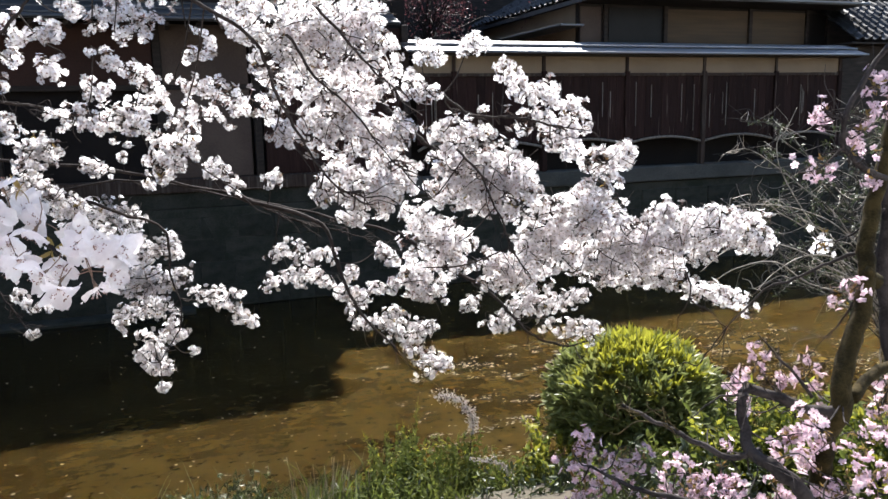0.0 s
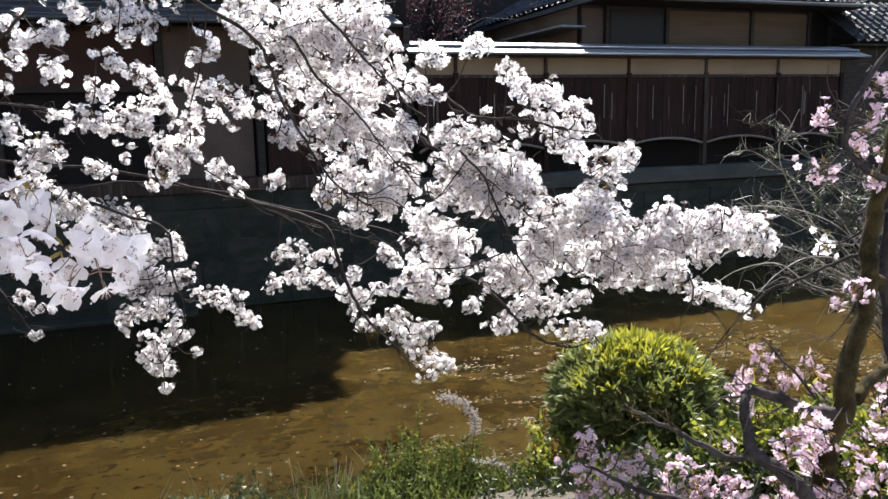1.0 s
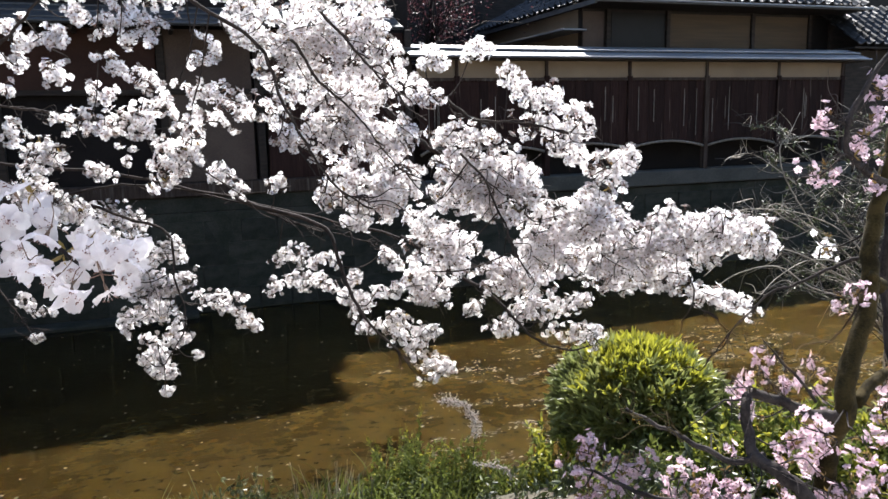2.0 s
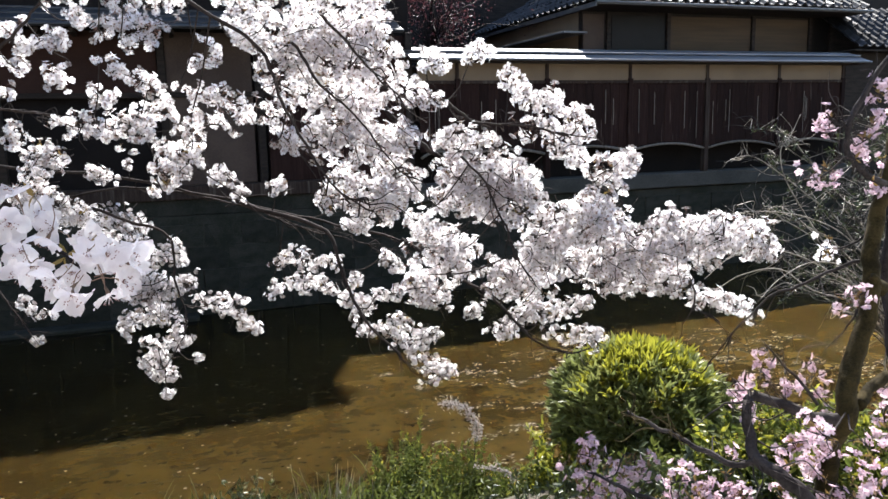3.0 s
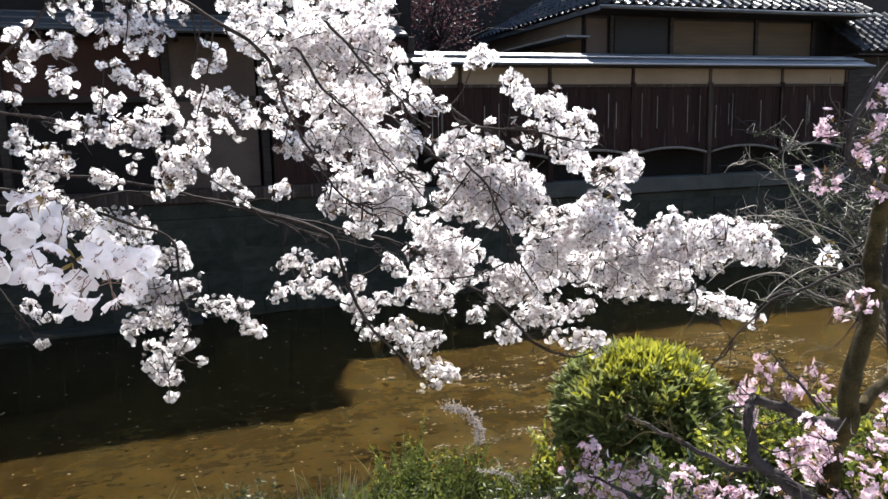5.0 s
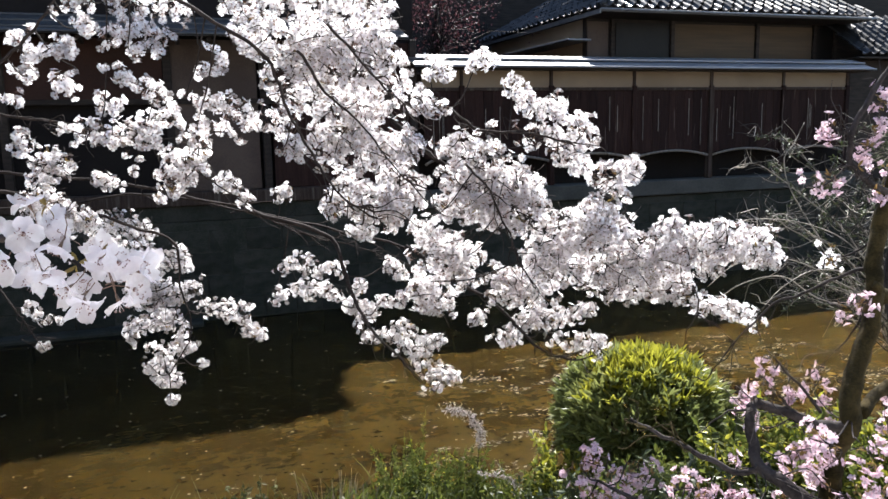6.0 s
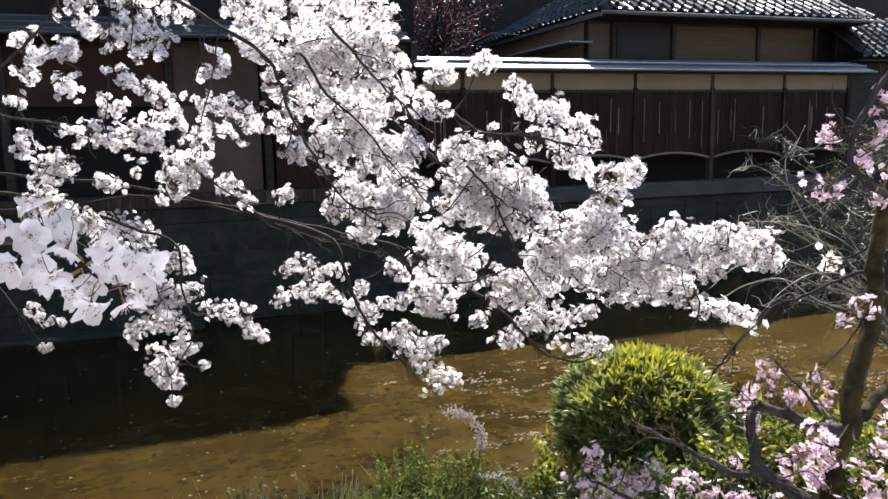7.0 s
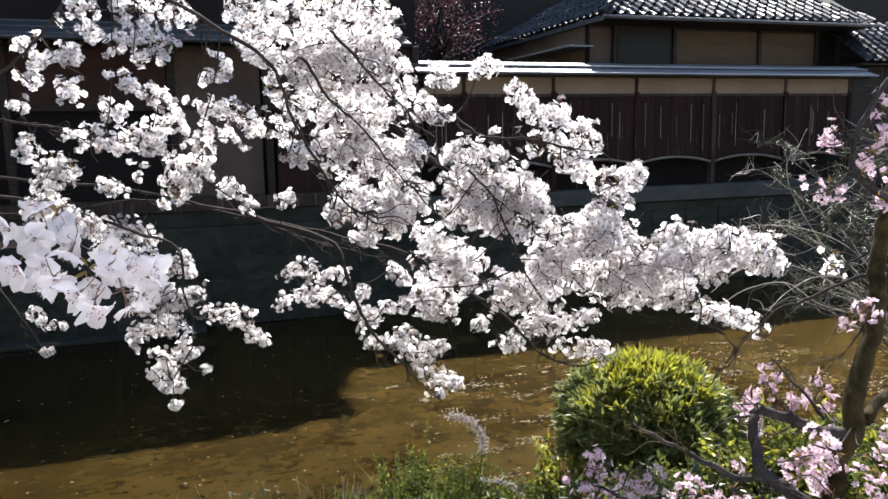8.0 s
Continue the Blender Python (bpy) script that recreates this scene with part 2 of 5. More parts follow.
def spline(points, per=8):
    """Catmull-Rom through the points, of any dimension."""
    p = np.array(points, float)
    p = np.vstack([2 * p[0] - p[1], p, 2 * p[-1] - p[-2]])
    out = []
    for i in range(1, len(p) - 2):
        for t in np.linspace(0, 1, per, endpoint=False):
            a, b, c, d = p[i - 1:i + 3]
            out.append(0.5 * (2 * b + (c - a) * t + (2 * a - 5 * b + 4 * c - d) * t * t + (3 * b - a - 3 * c + d) * t ** 3))
    out.append(p[-2])
    return np.array(out)


def tube(path, radii, sides=6, rough=0.0):
    """Vertices and faces of a tapered round stem along a path."""
    path = np.asarray(path, float)
    radii = np.broadcast_to(np.asarray(radii, float), (len(path),))
    tan = np.gradient(path, axis=0)
    tan /= np.linalg.norm(tan, axis=1)[:, None] + 1e-9
    side = np.cross(tan[0], (0.3, 0.2, 1.0))
    side /= np.linalg.norm(side) + 1e-9
    verts, faces = [], []
    for k, (p, t, r) in enumerate(zip(path, tan, radii)):
        side = side - t * (side @ t)
        side /= np.linalg.norm(side) + 1e-9
        up = np.cross(t, side)
        for j in range(sides):
            a = 2 * math.pi * j / sides
            rr = r * (1 + (random.uniform(-rough, rough) if rough else 0))
            verts.append(p + rr * (math.cos(a) * side + math.sin(a) * up))
    for k in range(len(path) - 1):
        for j in range(sides):
            a, b = k * sides + j, k * sides + (j + 1) % sides
            faces.append((a, b, b + sides, a + sides))
    faces.append(tuple(range(sides))[::-1])
    faces.append(tuple((len(path) - 1) * sides + j for j in range(sides)))
    return verts, faces


class Heap:
    """Many small pieces gathered into one mesh."""

    def __init__(self):
        self.v, self.f, self.s, self.n = [], [], [], 0

    def add(self, verts, faces, slot=0):
        self.v.append(np.asarray(verts, float))
        self.f += [tuple(i + self.n for i in f) for f in faces]
        self.s += list(slot) if isinstance(slot, (list, tuple)) else [slot] * len(faces)
        self.n += len(verts)

    def link(self, name, mats, parent=None, **more):
        return link_mesh(name, np.vstack(self.v), self.f, mats, parent, slots=self.s, **more)


def turn_to(direction, spin):
    """A 3x3 turn that takes z to the direction, spun about it."""
    d = np.asarray(direction, float)
    d = d / (np.linalg.norm(d) + 1e-9)
    a = np.cross(d, (0.31, 0.87, 0.38))
    a /= np.linalg.norm(a) + 1e-9
    b = np.cross(d, a)
    c, s = math.cos(spin), math.sin(spin)
    return np.column_stack([c * a + s * b, -s * a + c * b, d])


def flower(petals=5, size=0.017, cup=0.30, fine=False, layers=1, broad=1.0, heart=0.15):
    """One blossom facing +z: notched petals (slot 0), calyx and stalk (slot 1), stamens (slot 2)."""
    v, f, s = [], [], []
    for layer in range(layers):
        sc, lift = size * (1 - 0.28 * layer), 0.0012 * layer
        for k in range(petals):
            a = 2 * math.pi * (k + 0.5 * layer) / petals
            tilt = 1 + 0.25 * ((k * 7) % 3 - 1)
            outline = [(0.10, 0, 0.0), (0.48, -0.27, 0.10), (0.48, 0.27, 0.10), (0.84, -0.32, 0.22), (0.84, 0.32, 0.22), (1.0, -0.17, 0.26), (1.0, 0.17, 0.26), (0.86, 0, 0.20), (0.5, 0, 0.02)]
            n0 = len(v)
            for r, w, h in outline:
                w *= broad
                v.append((sc * (r * math.cos(a) - w * math.sin(a)), sc * (r * math.sin(a) + w * math.cos(a)), lift + sc * (h * cup * 3 * tilt)))
            for q in ((0, 1, 8), (0, 8, 2), (1, 3, 8), (8, 4, 2), (3, 5, 7, 8), (8, 7, 6, 4)):
                f.append(tuple(n0 + i for i in q))
                s.append(0)
    # calyx star behind, and stalk
    n0 = len(v)
    rim = 5 if fine else 3
    for k in range(rim):
        a = 2 * math.pi * k / rim
        v.append((size * 0.26 * math.cos(a), size * 0.26 * math.sin(a), -size * 0.02))
    v.append((0, 0, -size * 0.55))
    for k in range(rim):
        f.append((n0 + (k + 1) % rim, n0 + k, n0 + rim))
        s.append(1)
    n0 = len(v)
    st = size * 0.05
    for z, r in ((-size * 0.5, st), (-size * 1.7, st * 0.7)):
        for k in range(3):
            a = 2 * math.pi * k / 3
            v.append((r * math.cos(a), r * math.sin(a), z))
    for k in range(3):
        f.append((n0 + k, n0 + (k + 1) % 3, n0 + 3 + (k + 1) % 3, n0 + 3 + k))
        s.append(1)
    # stained heart of the blossom, and the stamens: a ring of fine points
    n0 = len(v)
    v += [(size * heart * math.cos(a), size * heart * math.sin(a), size * 0.09) for a in np.arange(5) * 1.2566]
    f.append(tuple(range(n0, n0 + 5)))
    s.append(2)
    for k in range(9 if fine else 3):
        a = 2 * math.pi * k / (9 if fine else 3) + 0.3
        c, d, w = math.cos(a), math.sin(a), size * (0.035 if fine else 0.08)
        n0 = len(v)
        v += [(-w * d, w * c, 0.001), (w * d, -w * c, 0.001), (size * 0.34 * c, size * 0.34 * d, size * 0.38)]
        f.append((n0, n0 + 1, n0 + 2))
        s.append(2)
    return np.array(v), f, s


FLOWERS = [flower(size=0.0182, cup=c, broad=1.16) for c in (0.10, 0.20, 0.36)]
PINK_FLOWERS = [flower(size=0.0165, cup=c, layers=2, heart=0.1) for c in (0.30, 0.5)]


def random_unit(rng):
    d = rng.normal(size=3)
    return d / np.linalg.norm(d)


def umbel(heap, rng, bud, way, count, kinds, stalk=0.018, size=1.0):
    """A bunch of blossoms on short stalks from one bud, fanned about a direction."""
    for _ in range(count):
        d = np.asarray(way) + 0.7 * random_unit(rng)
        d /= np.linalg.norm(d) + 1e-9
        v, f, s = kinds[rng.integers(len(kinds))]
        face = d + 0.5 * random_unit(rng)
        scale = size * rng.uniform(0.85, 1.12)
        heap.add(np.asarray(bud) + d * stalk * rng.uniform(0.6, 1.5) + (v * scale) @ turn_to(face, rng.uniform(0, 6.28)).T, f, s)


def leaf(length, width, fold=0.25, bend=0.25):
    """A pointed leaf along +z, folded down its midrib and bent over."""
    v = [(0, 0, 0)]
    for t, w in ((0.33, 0.9), (0.7, 0.75)):
        y = -bend * length * t * t
        v += [(-w * width / 2, y + fold * width / 2, t * length), (0, y, t * length), (w * width / 2, y + fold * width / 2, t * length)]
    v.append((0, -bend * length, length))
    f = [(0, 2, 1), (0, 3, 2), (1, 2, 5, 4), (2, 3, 6, 5), (4, 5, 7), (5, 6, 7)]
    return np.array(v), f

# ---- ground, water, embankment ----
def ground():
    xs = np.unique(np.concatenate([np.linspace(-400, -12, 9), np.arange(-12, 14.01, 0.3), np.linspace(14, 400, 9)]))
    prof = [(-400, 1.45), (-40, 1.45), (-11.2, 1.45), (-10.5, 1.36), (-9.8, 1.15), (-9.3, 0.95), (-8.9, 0.75), (-8.6, 0.6), (-8.35, 0.46), (-8.18, 0.3),
            (-8.1, -0.5), (-0.15, -0.6), (0.35, 1.6), (2, 1.7), (40, 1.8), (400, 2.0)]
    verts, faces = [], []
    for x in xs:
        for y, z in prof:
            near = -10.8 < y < -8.12
            k = 0.06 * noise.noise((x * 1.3, y * 1.7, 3.0)) if near else 0
            verts.append((x, y + (0.5 * k if near else 0), z + k))
    n = len(prof)
    for i in range(len(xs) - 1):
        for j in range(n - 1):
            a = i * n + j
            faces.append((a, a + n, a + n + 1, a + 1))
    tagged(link_mesh("ground", verts, faces, SOIL, m=FAR, smooth=True), "brown earth bank sloping down to the canal", "ground", kind="structure")


ground()
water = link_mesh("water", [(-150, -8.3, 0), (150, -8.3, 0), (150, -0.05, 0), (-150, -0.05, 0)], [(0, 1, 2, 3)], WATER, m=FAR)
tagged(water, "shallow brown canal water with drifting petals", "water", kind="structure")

bank_wall = link_mesh("wall_embankment", *(lambda b: ([v.co[:] for v in b.verts], [[v.index for v in f.verts] for f in b.faces]))(block(-40, 30, -0.052, 0.5, -0.6, 1.64, 0)), STONE, m=FAR)
tagged(bank_wall, "dark damp stone embankment above the canal", "wall", kind="structure")
stone_rng = random.Random(5)
stone_meshes = []
for k in range(6):
    b = block(-0.5, 0.5, -0.06, 0.06, -0.5, 0.5, 0)
    bmesh.ops.bevel(b, geom=b.edges[:], offset=0.025, segments=1, affect='EDGES')
    for v in b.verts:
        v.co.y += stone_rng.uniform(-0.012, 0.012)
        v.co.x += stone_rng.uniform(-0.012, 0.012)
    me = bpy.data.meshes.new("stone")
    b.to_mesh(me)
    b.free()
    me.materials.append(STONE)
    stone_meshes.append(me)
for row in range(5):
    x = -9.5 + 0.3 * (row % 2)
    while x < 11:
        w = stone_rng.uniform(0.42, 0.85)
        m = pose(x + w / 2, 0.0 + stone_rng.uniform(-0.015, 0.015), -0.18 + row * 0.375) @ Matrix.Diagonal((w - 0.006, 1, stone_rng.uniform(0.365, 0.372), 1))
        share("stone", stone_rng.choice(stone_meshes), bank_wall, m)
        x += w

ledge = part("ledge", block(-16, -4.4, -0.42, -0.07, -0.5, 0.07, 0.03), STONE, None, m=FAR)
tagged(ledge, "low concrete ledge at the foot of the embankment", "ledge", kind="structure")

# ---- board fence with a plaster band and a sheet-metal cap, on the embankment ----
POSTS = (0.2, 1.96, 3.73, 5.51, 7.30, 9.0)


def board_fence():
    f = thing("board_fence", FAR, "tall weathered board fence with ochre plaster band and metal cap", "fence")
    part("sill", block(-0.6, 9.3, -0.13, 0.3, 1.66, 1.95, 0.02), CONCRETE, f, "pale concrete sill")
    for k, s in enumerate(POSTS):
        part("post", block(s - 0.05, s + 0.05, -0.05, 0.08, 1.95, 3.78, 0.008), POST if k == 3 else BOARD, f)
        part("stub", block(s - 0.03, s + 0.03, -0.03, 0.06, 3.78, 4.06, 0.006), POST, f)
    part("rail", block(-0.55, 9.12, -0.035, 0.07, 3.69, 3.745, 0.006), POST, f)
    rng = random.Random(9)
    edges = (-0.55,) + POSTS
    plank_meshes = {}
    for a, b in zip(edges[:-1], edges[1:]):
        w = b - a
        # plaster panel
        part("plaster_panel", block(a + 0.03, b - 0.03, 0.0, 0.06, 3.747, 4.06, 0.004), PLASTER, f)
        # boards between the posts, cut to a shallow arch below
        n = max(2, round((w - 0.1) / 0.19))
        bw = (w - 0.1) / n
        for i in range(n):
            x0 = a + 0.05 + i * bw
            out = rng.choice((0.0, 0.002, 0.004, 0.007))
            low = 2.42 + 0.11 * (1 - ((x0 + bw / 2 - (a + b) / 2) / (w / 2)) ** 2) + 0.02
            part("board", block(x0 + 0.0012, x0 + bw - 0.0012, -out, 0.03 - out, low, 3.69, 0.003), BOARD, f)
        for _ in range(4):
            x0 = rng.uniform(a + 0.15, b - 0.15)
            z1 = rng.uniform(3.3, 3.62)
            part("batten", block(x0 - 0.007, x0 + 0.007, -0.024, -0.0145, rng.uniform(2.6, 2.95), z1, 0.003), PALE_WOOD, f)
        # bent rail over the low opening
        path = [(a + 0.05 + (w - 0.1) * t, -0.02, 2.41 + 0.11 * (1 - (2 * t - 1) ** 2)) for t in np.linspace(0, 1, 15)]
        v, fc = tube(path, 0.026, 6)
        link_mesh("arched_rail", v, fc, PALE_WOOD, f, smooth=True)
    # shade behind the openings, put in as a near-black sheet
    part("backing", block(-0.55, 9.29, 0.42, 0.46, 1.9, 4.0, 0), VOID, f, "near-black sheet standing for the shade behind the openings")
    # cap: two lapped metal courses with rolled edges
    for y0, z0, y1, z1 in ((-0.36, 4.10, 0.02, 4.235), (-0.06, 4.245, 0.28, 4.335)):
        v = [(-0.75, y0, z0), (9.4, y0, z0), (9.4, y1, z1), (-0.75, y1, z1), (-0.75, y0, z0 - 0.03), (9.4, y0, z0 - 0.03), (9.4, y1, z1 - 0.03), (-0.75, y1, z1 - 0.03)]
        link_mesh("metal_course", v, [(0, 1, 2, 3), (7, 6, 5, 4), (0, 4, 5, 1), (1, 5, 6, 2), (2, 6, 7, 3), (3, 7, 4, 0)], METAL_ROOF, f)
        tv, tf = tube([(-0.75, y0, z0 - 0.01), (9.4, y0, z0 - 0.01)], 0.022, 8)
        link_mesh("rolled_edge", tv, tf, METAL_ROOF, f, smooth=True)
    part("eave_board", block(-0.6, 9.3, -0.28, 0.1, 4.045, 4.075, 0.004), DARK_WOOD, f)
    return f


board_fence()


# ---- tiled roofs ----
def tile_mesh(w=0.25, l=0.26):
    """One wavy pan tile: x across, y up the slope, with a thick rounded front lip."""
    prof = [(-0.5, 0.05), (-0.36, 0.014), (-0.12, 0.0), (0.12, 0.012), (0.28, 0.062), (0.40, 0.085), (0.5, 0.055)]
    v, f = [], []
    for y, dz in ((0, 0.030), (l, 0.0)):
        v += [(x * w, y, z + dz) for x, z in prof]
    v += [(x * w, 0, z) for x, z in prof]
    n = len(prof)
    for i in range(n - 1):
        f.append((i, i + 1, n + i + 1, n + i))
        f.append((2 * n + i, 2 * n + i + 1, i + 1, i))
    me = bpy.data.meshes.new("tile")
    me.from_pydata(v, [], f)
    me.materials.append(TILE)
    return me


TILE_MESH = tile_mesh()


def tiled_slope(parent, x0, x1, y0, z0, run, rise, single_rows, m=Matrix(), hip=0.0):
    """Courses of tiles from the eave upward; the lowest courses tile by tile, the rest in one mesh. hip: how far the slope narrows per metre of run."""
    slope = math.hypot(run, rise)
    ang = math.degrees(math.atan2(rise, run))
    rows = int(slope / 0.22)
    tv = np.array([v.co[:] for v in TILE_MESH.vertices])
    tf = [tuple(p.vertices) for p in TILE_MESH.polygons]
    rest = Heap()
    lay = random.Random(17)
    for r in range(rows):
        t = r * 0.22
        inset = hip * t * math.cos(radians(ang))
        x = x0 + inset + 0.125
        while x < x1 - inset:
            place = m @ pose(x, y0 + t * math.cos(radians(ang)), z0 + t * math.sin(radians(ang)), ang + lay.uniform(-5, 5), lay.uniform(-4, 4), lay.uniform(-2, 2))
            if r < single_rows:
                share("tile", TILE_MESH, parent, place)
            else:
                pm = np.array(place)
                rest.add(tv @ pm[:3, :3].T + pm[:3, 3], tf)
            x += 0.25
    if rest.n:
        rest.link("upper_tiles", TILE, parent, kind="stuff")


def tiled_house():
    h = thing("tiled_house", FAR, "low traditional house with grey tiled hip roof behind the fence", "house")
    x0, x1, y0, y1, ze = 3.2, 10.05, 0.35, 6.35, 5.25
    # eave: thin fascia and soffit
    part("roof_deck", block(x0 + 0.05, x1 - 0.05, y0 + 0.05, y1, ze - 0.06, ze - 0.02, 0.005), DARK_WOOD, h)
    part("fascia", block(x0, x1, y0, y0 + 0.04, ze - 0.055, ze + 0.0, 0.005), METAL_ROOF, h, "grey metal gutter edge")
    gv, gf = tube([(x0 - 0.03, y0 - 0.05, ze - 0.02), (x1 + 0.03, y0 - 0.05, ze - 0.02)], 0.024, 8)
    link_mesh("gutter", gv, gf, METAL_ROOF, h, smooth=True, label="pale metal gutter")
    part("side_fascia", block(x0, x0 + 0.04, y0 + 0.045, y1, ze - 0.09, ze + 0.0, 0.005), METAL_ROOF, h)
    tiled_slope(h, x0, x1, y0 - 0.03, ze + 0.01, 3.0, 1.85, 5, hip=1.0)
    side = pose(x0, y1, 0, 0, 0, -90)
    tiled_slope(h, 0, y1 - y0, -0.03, ze + 0.01, 3.0, 1.85, 2, m=side, hip=1.0)
    under = [(x0 + 0.05, y0 + 0.05, ze - 0.02), (x1, y0 + 0.05, ze - 0.02), (x1, y1, ze - 0.02), (x0 + 0.05, y1, ze - 0.02), (x0 + 3, y0 + 3, ze + 1.8), (x1, y0 + 3, ze + 1.8), (x1, y0 + 3.1, ze + 1.8), (x0 + 3, y0 + 3.1, ze + 1.8)]
    link_mesh("roof_body", under, [(0, 1, 5, 4), (3, 0, 4, 7), (2, 3, 7, 6), (4, 5, 6, 7), (1, 2, 6, 5), (3, 2, 1, 0)], DARK_WOOD, h)
    tv, tf = tube(spline([(x0, y0, ze + 0.05), (x0 + 1.5, y0 + 1.5, ze + 0.97), (x0 + 3, y0 + 3, ze + 1.92)], 4), 0.07, 8)
    link_mesh("hip_ridge", tv, tf, TILE, h, smooth=True)
    # walls and windows under the eave
    wy = 1.25
    part("wall", block(3.4, 9.95, wy, wy + 0.15, 1.7, ze - 0.06, 0.005), DARK_WOOD, h)
    part("end_wall", block(3.4, 3.55, wy + 0.152, 6.2, 1.7, ze - 0.06, 0.005), PLASTER, h)
    for a, b, mat, nm in ((3.42, 3.9, PLASTER_DULL, "plaster_panel"), (4.08, 5.4, GLASS_DARK, "dark_pane"), (5.48, 7.6, SHOJI, "blind"), (7.7, 9.2, SHOJI, "blind"), (9.3, 9.8, GLASS_DARK, "dark_pane")):
        part(nm, block(a, b, wy - 0.02, wy - 0.004, 4.3, ze - 0.12, 0.004), mat, h)
    for s in (3.99, 5.44, 7.65, 9.25, 9.87):
        part("post", block(s - 0.045, s + 0.045, wy - 0.07, wy - 0.003, 1.9, ze - 0.065, 0.006), DARK_WOOD, h)
    # pent roof at the gable end
    part("pent_roof", block(2.85, 3.38, 1.0, 4.6, 4.72, 4.76, 0.005), METAL_ROOF, h)
    return h


tiled_house()


def side_house():
    h = thing("side_house", FAR, "neighbouring house with tiled pent roof and dark wooden walls", "house")
    part("wall", block(10.4, 22, 1.75, 6, 1.7, 5.3, 0.01), DARK_WOOD, h)
    part("roof_deck", block(9.45, 22, 0.12, 1.74, 4.36, 4.4, 0.005), DARK_WOOD, h)
    tiled_slope(h, 9.45, 15.5, 0.1, 4.43, 1.6, 1.1, 2)
    part("front_wall", block(9.6, 22, 0.5, 0.65, 1.7, 4.358, 0.01), DARK_WOOD, h)
    return h


side_house()


def teahouse():
    """Two-storey wooden house whose wall rises from the embankment."""
    h = thing("two_storey_house", FAR, "old two-storey wooden house with brown plaster wall over the water", "house")
    # body coloured near-black for the unlit interior between the panels
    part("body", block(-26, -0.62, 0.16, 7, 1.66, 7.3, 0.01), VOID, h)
    part("sill", block(-26, -0.6, -0.08, 0.4, 1.9, 2.12, 0.015), POST, h, "dark timber ground beam")
    part("footing", block(-26, -0.6, -0.02, 0.155, 1.642, 1.898, 0.01), STONE, h)
    for a, b, mat, nm in ((-4.62, -3.32, PLASTER_DULL, "plaster_panel"), (-3.1, -0.7, BOARD, "board_panel"), (-8.9, -4.75, RED_WALL, "plaster_panel")):
        part(nm, block(a, b, 0.06, 0.155, 3.55 if a < -8 else 2.125, 4.5, 0.006), mat, h)
    for s in (-10.9, -9.0, -7.0, -4.68, -3.21, -0.68):
        part("post", block(s - 0.06, s + 0.06, 0.0, 0.15, 2.125, 4.55, 0.008), DARK_WOOD, h)
    part("lintel", block(-26, -0.62, 0.02, 0.15, 3.50, 3.58, 0.006), DARK_WOOD, h)
    # lower pent roof of metal sheet on rafters
    v = [(-26, -0.62, 4.52), (-0.95, -0.62, 4.52), (-0.95, 0.5, 4.98), (-26, 0.5, 4.98)]
    v += [(x, y, z - 0.05) for x, y, z in v]
    link_mesh("pent_roof", v, [(0, 1, 2, 3), (7, 6, 5, 4), (0, 4, 5, 1), (1, 5, 6, 2), (2, 6, 7, 3), (3, 7, 4, 0)], ROOF_SHEET, h)
    for k in range(3):
        y, z = -0.5 + 0.3 * k, 4.57 + 0.123 * k
        part("roof_seam", block(-26, -0.97, y - 0.02, y + 0.02, z - 0.01, z + 0.022, 0.006), ROOF_SHEET, h)
    part("gutter", block(-26, -0.95, -0.70, -0.625, 4.47, 4.53, 0.02), ROOF_SHEET, h, "grey metal gutter")
    for s in np.arange(-9.0, -1.0, 0.45):
        part("rafter", block(s - 0.03, s + 0.03, -0.58, 0.0, 4.40, 4.462, 0.004), DARK_WOOD, h)
    # upper storey roof
    part("upper_roof", block(-27, 0.16, 0.55, 7.5, 7.48, 7.62, 0.02), TILE, h)
    return h


teahouse()
yard = thing("back_house", FAR, "dark wooden house standing behind the fence", "house")
part("wall", block(-3, 24, 7.5, 12, 1.7, 8.8, 0.02), DARK_WOOD, yard)
part("roof", block(-3.4, 24.4, 7.0, 12.4, 8.8, 8.95, 0.02), TILE, yard)
for s in (-1.6, 0.2, 1.9, 3.4):
    part("window", block(s - 0.45, s + 0.45, 7.44, 7.496, 4.6, 5.9, 0.01), GLASS_DARK, yard)
    part("window_rail", block(s - 0.5, s + 0.5, 7.40, 7.438, 4.5, 4.58, 0.006), POST, yard)

# unseen paving by the canal, added as a reflector for the blossom fronts
unseen_paving = part("pavement", block(-60, 60, -19.5, -11.25, 1.3, 1.475, 0.01), PAVING, None, m=FAR)
tagged(unseen_paving, "unseen pale paving added to bounce sunlight onto the blossom", "pavement", kind="structure")

# ---- the street behind: unseen plain houses, added to close the place and block sky light ----
street = thing("unseen_street_house", pose(0, -9, 1.4), "unseen row of plain houses added to block sky light", "house")
part("wall", block(-40, 40, -6, 0, 0, 8.2, 0.02), LIME, street)
part("roof", block(-41, 41, -7, 0.8, 8.2, 8.5, 0.03), TILE, street)

# ---- trees ----
BLOSSOM_MESHES = []
for fv, ff, fs in FLOWERS:
    me = bpy.data.meshes.new("blossom")
    me.from_pydata([tuple(q) for q in fv], [], ff)
    for mt in (PETAL, CALYX, STAMEN):
        me.materials.append(mt)
    me.polygons.foreach_set("material_index", np.array(fs, dtype=np.int32))
    BLOSSOM_MESHES.append(me)


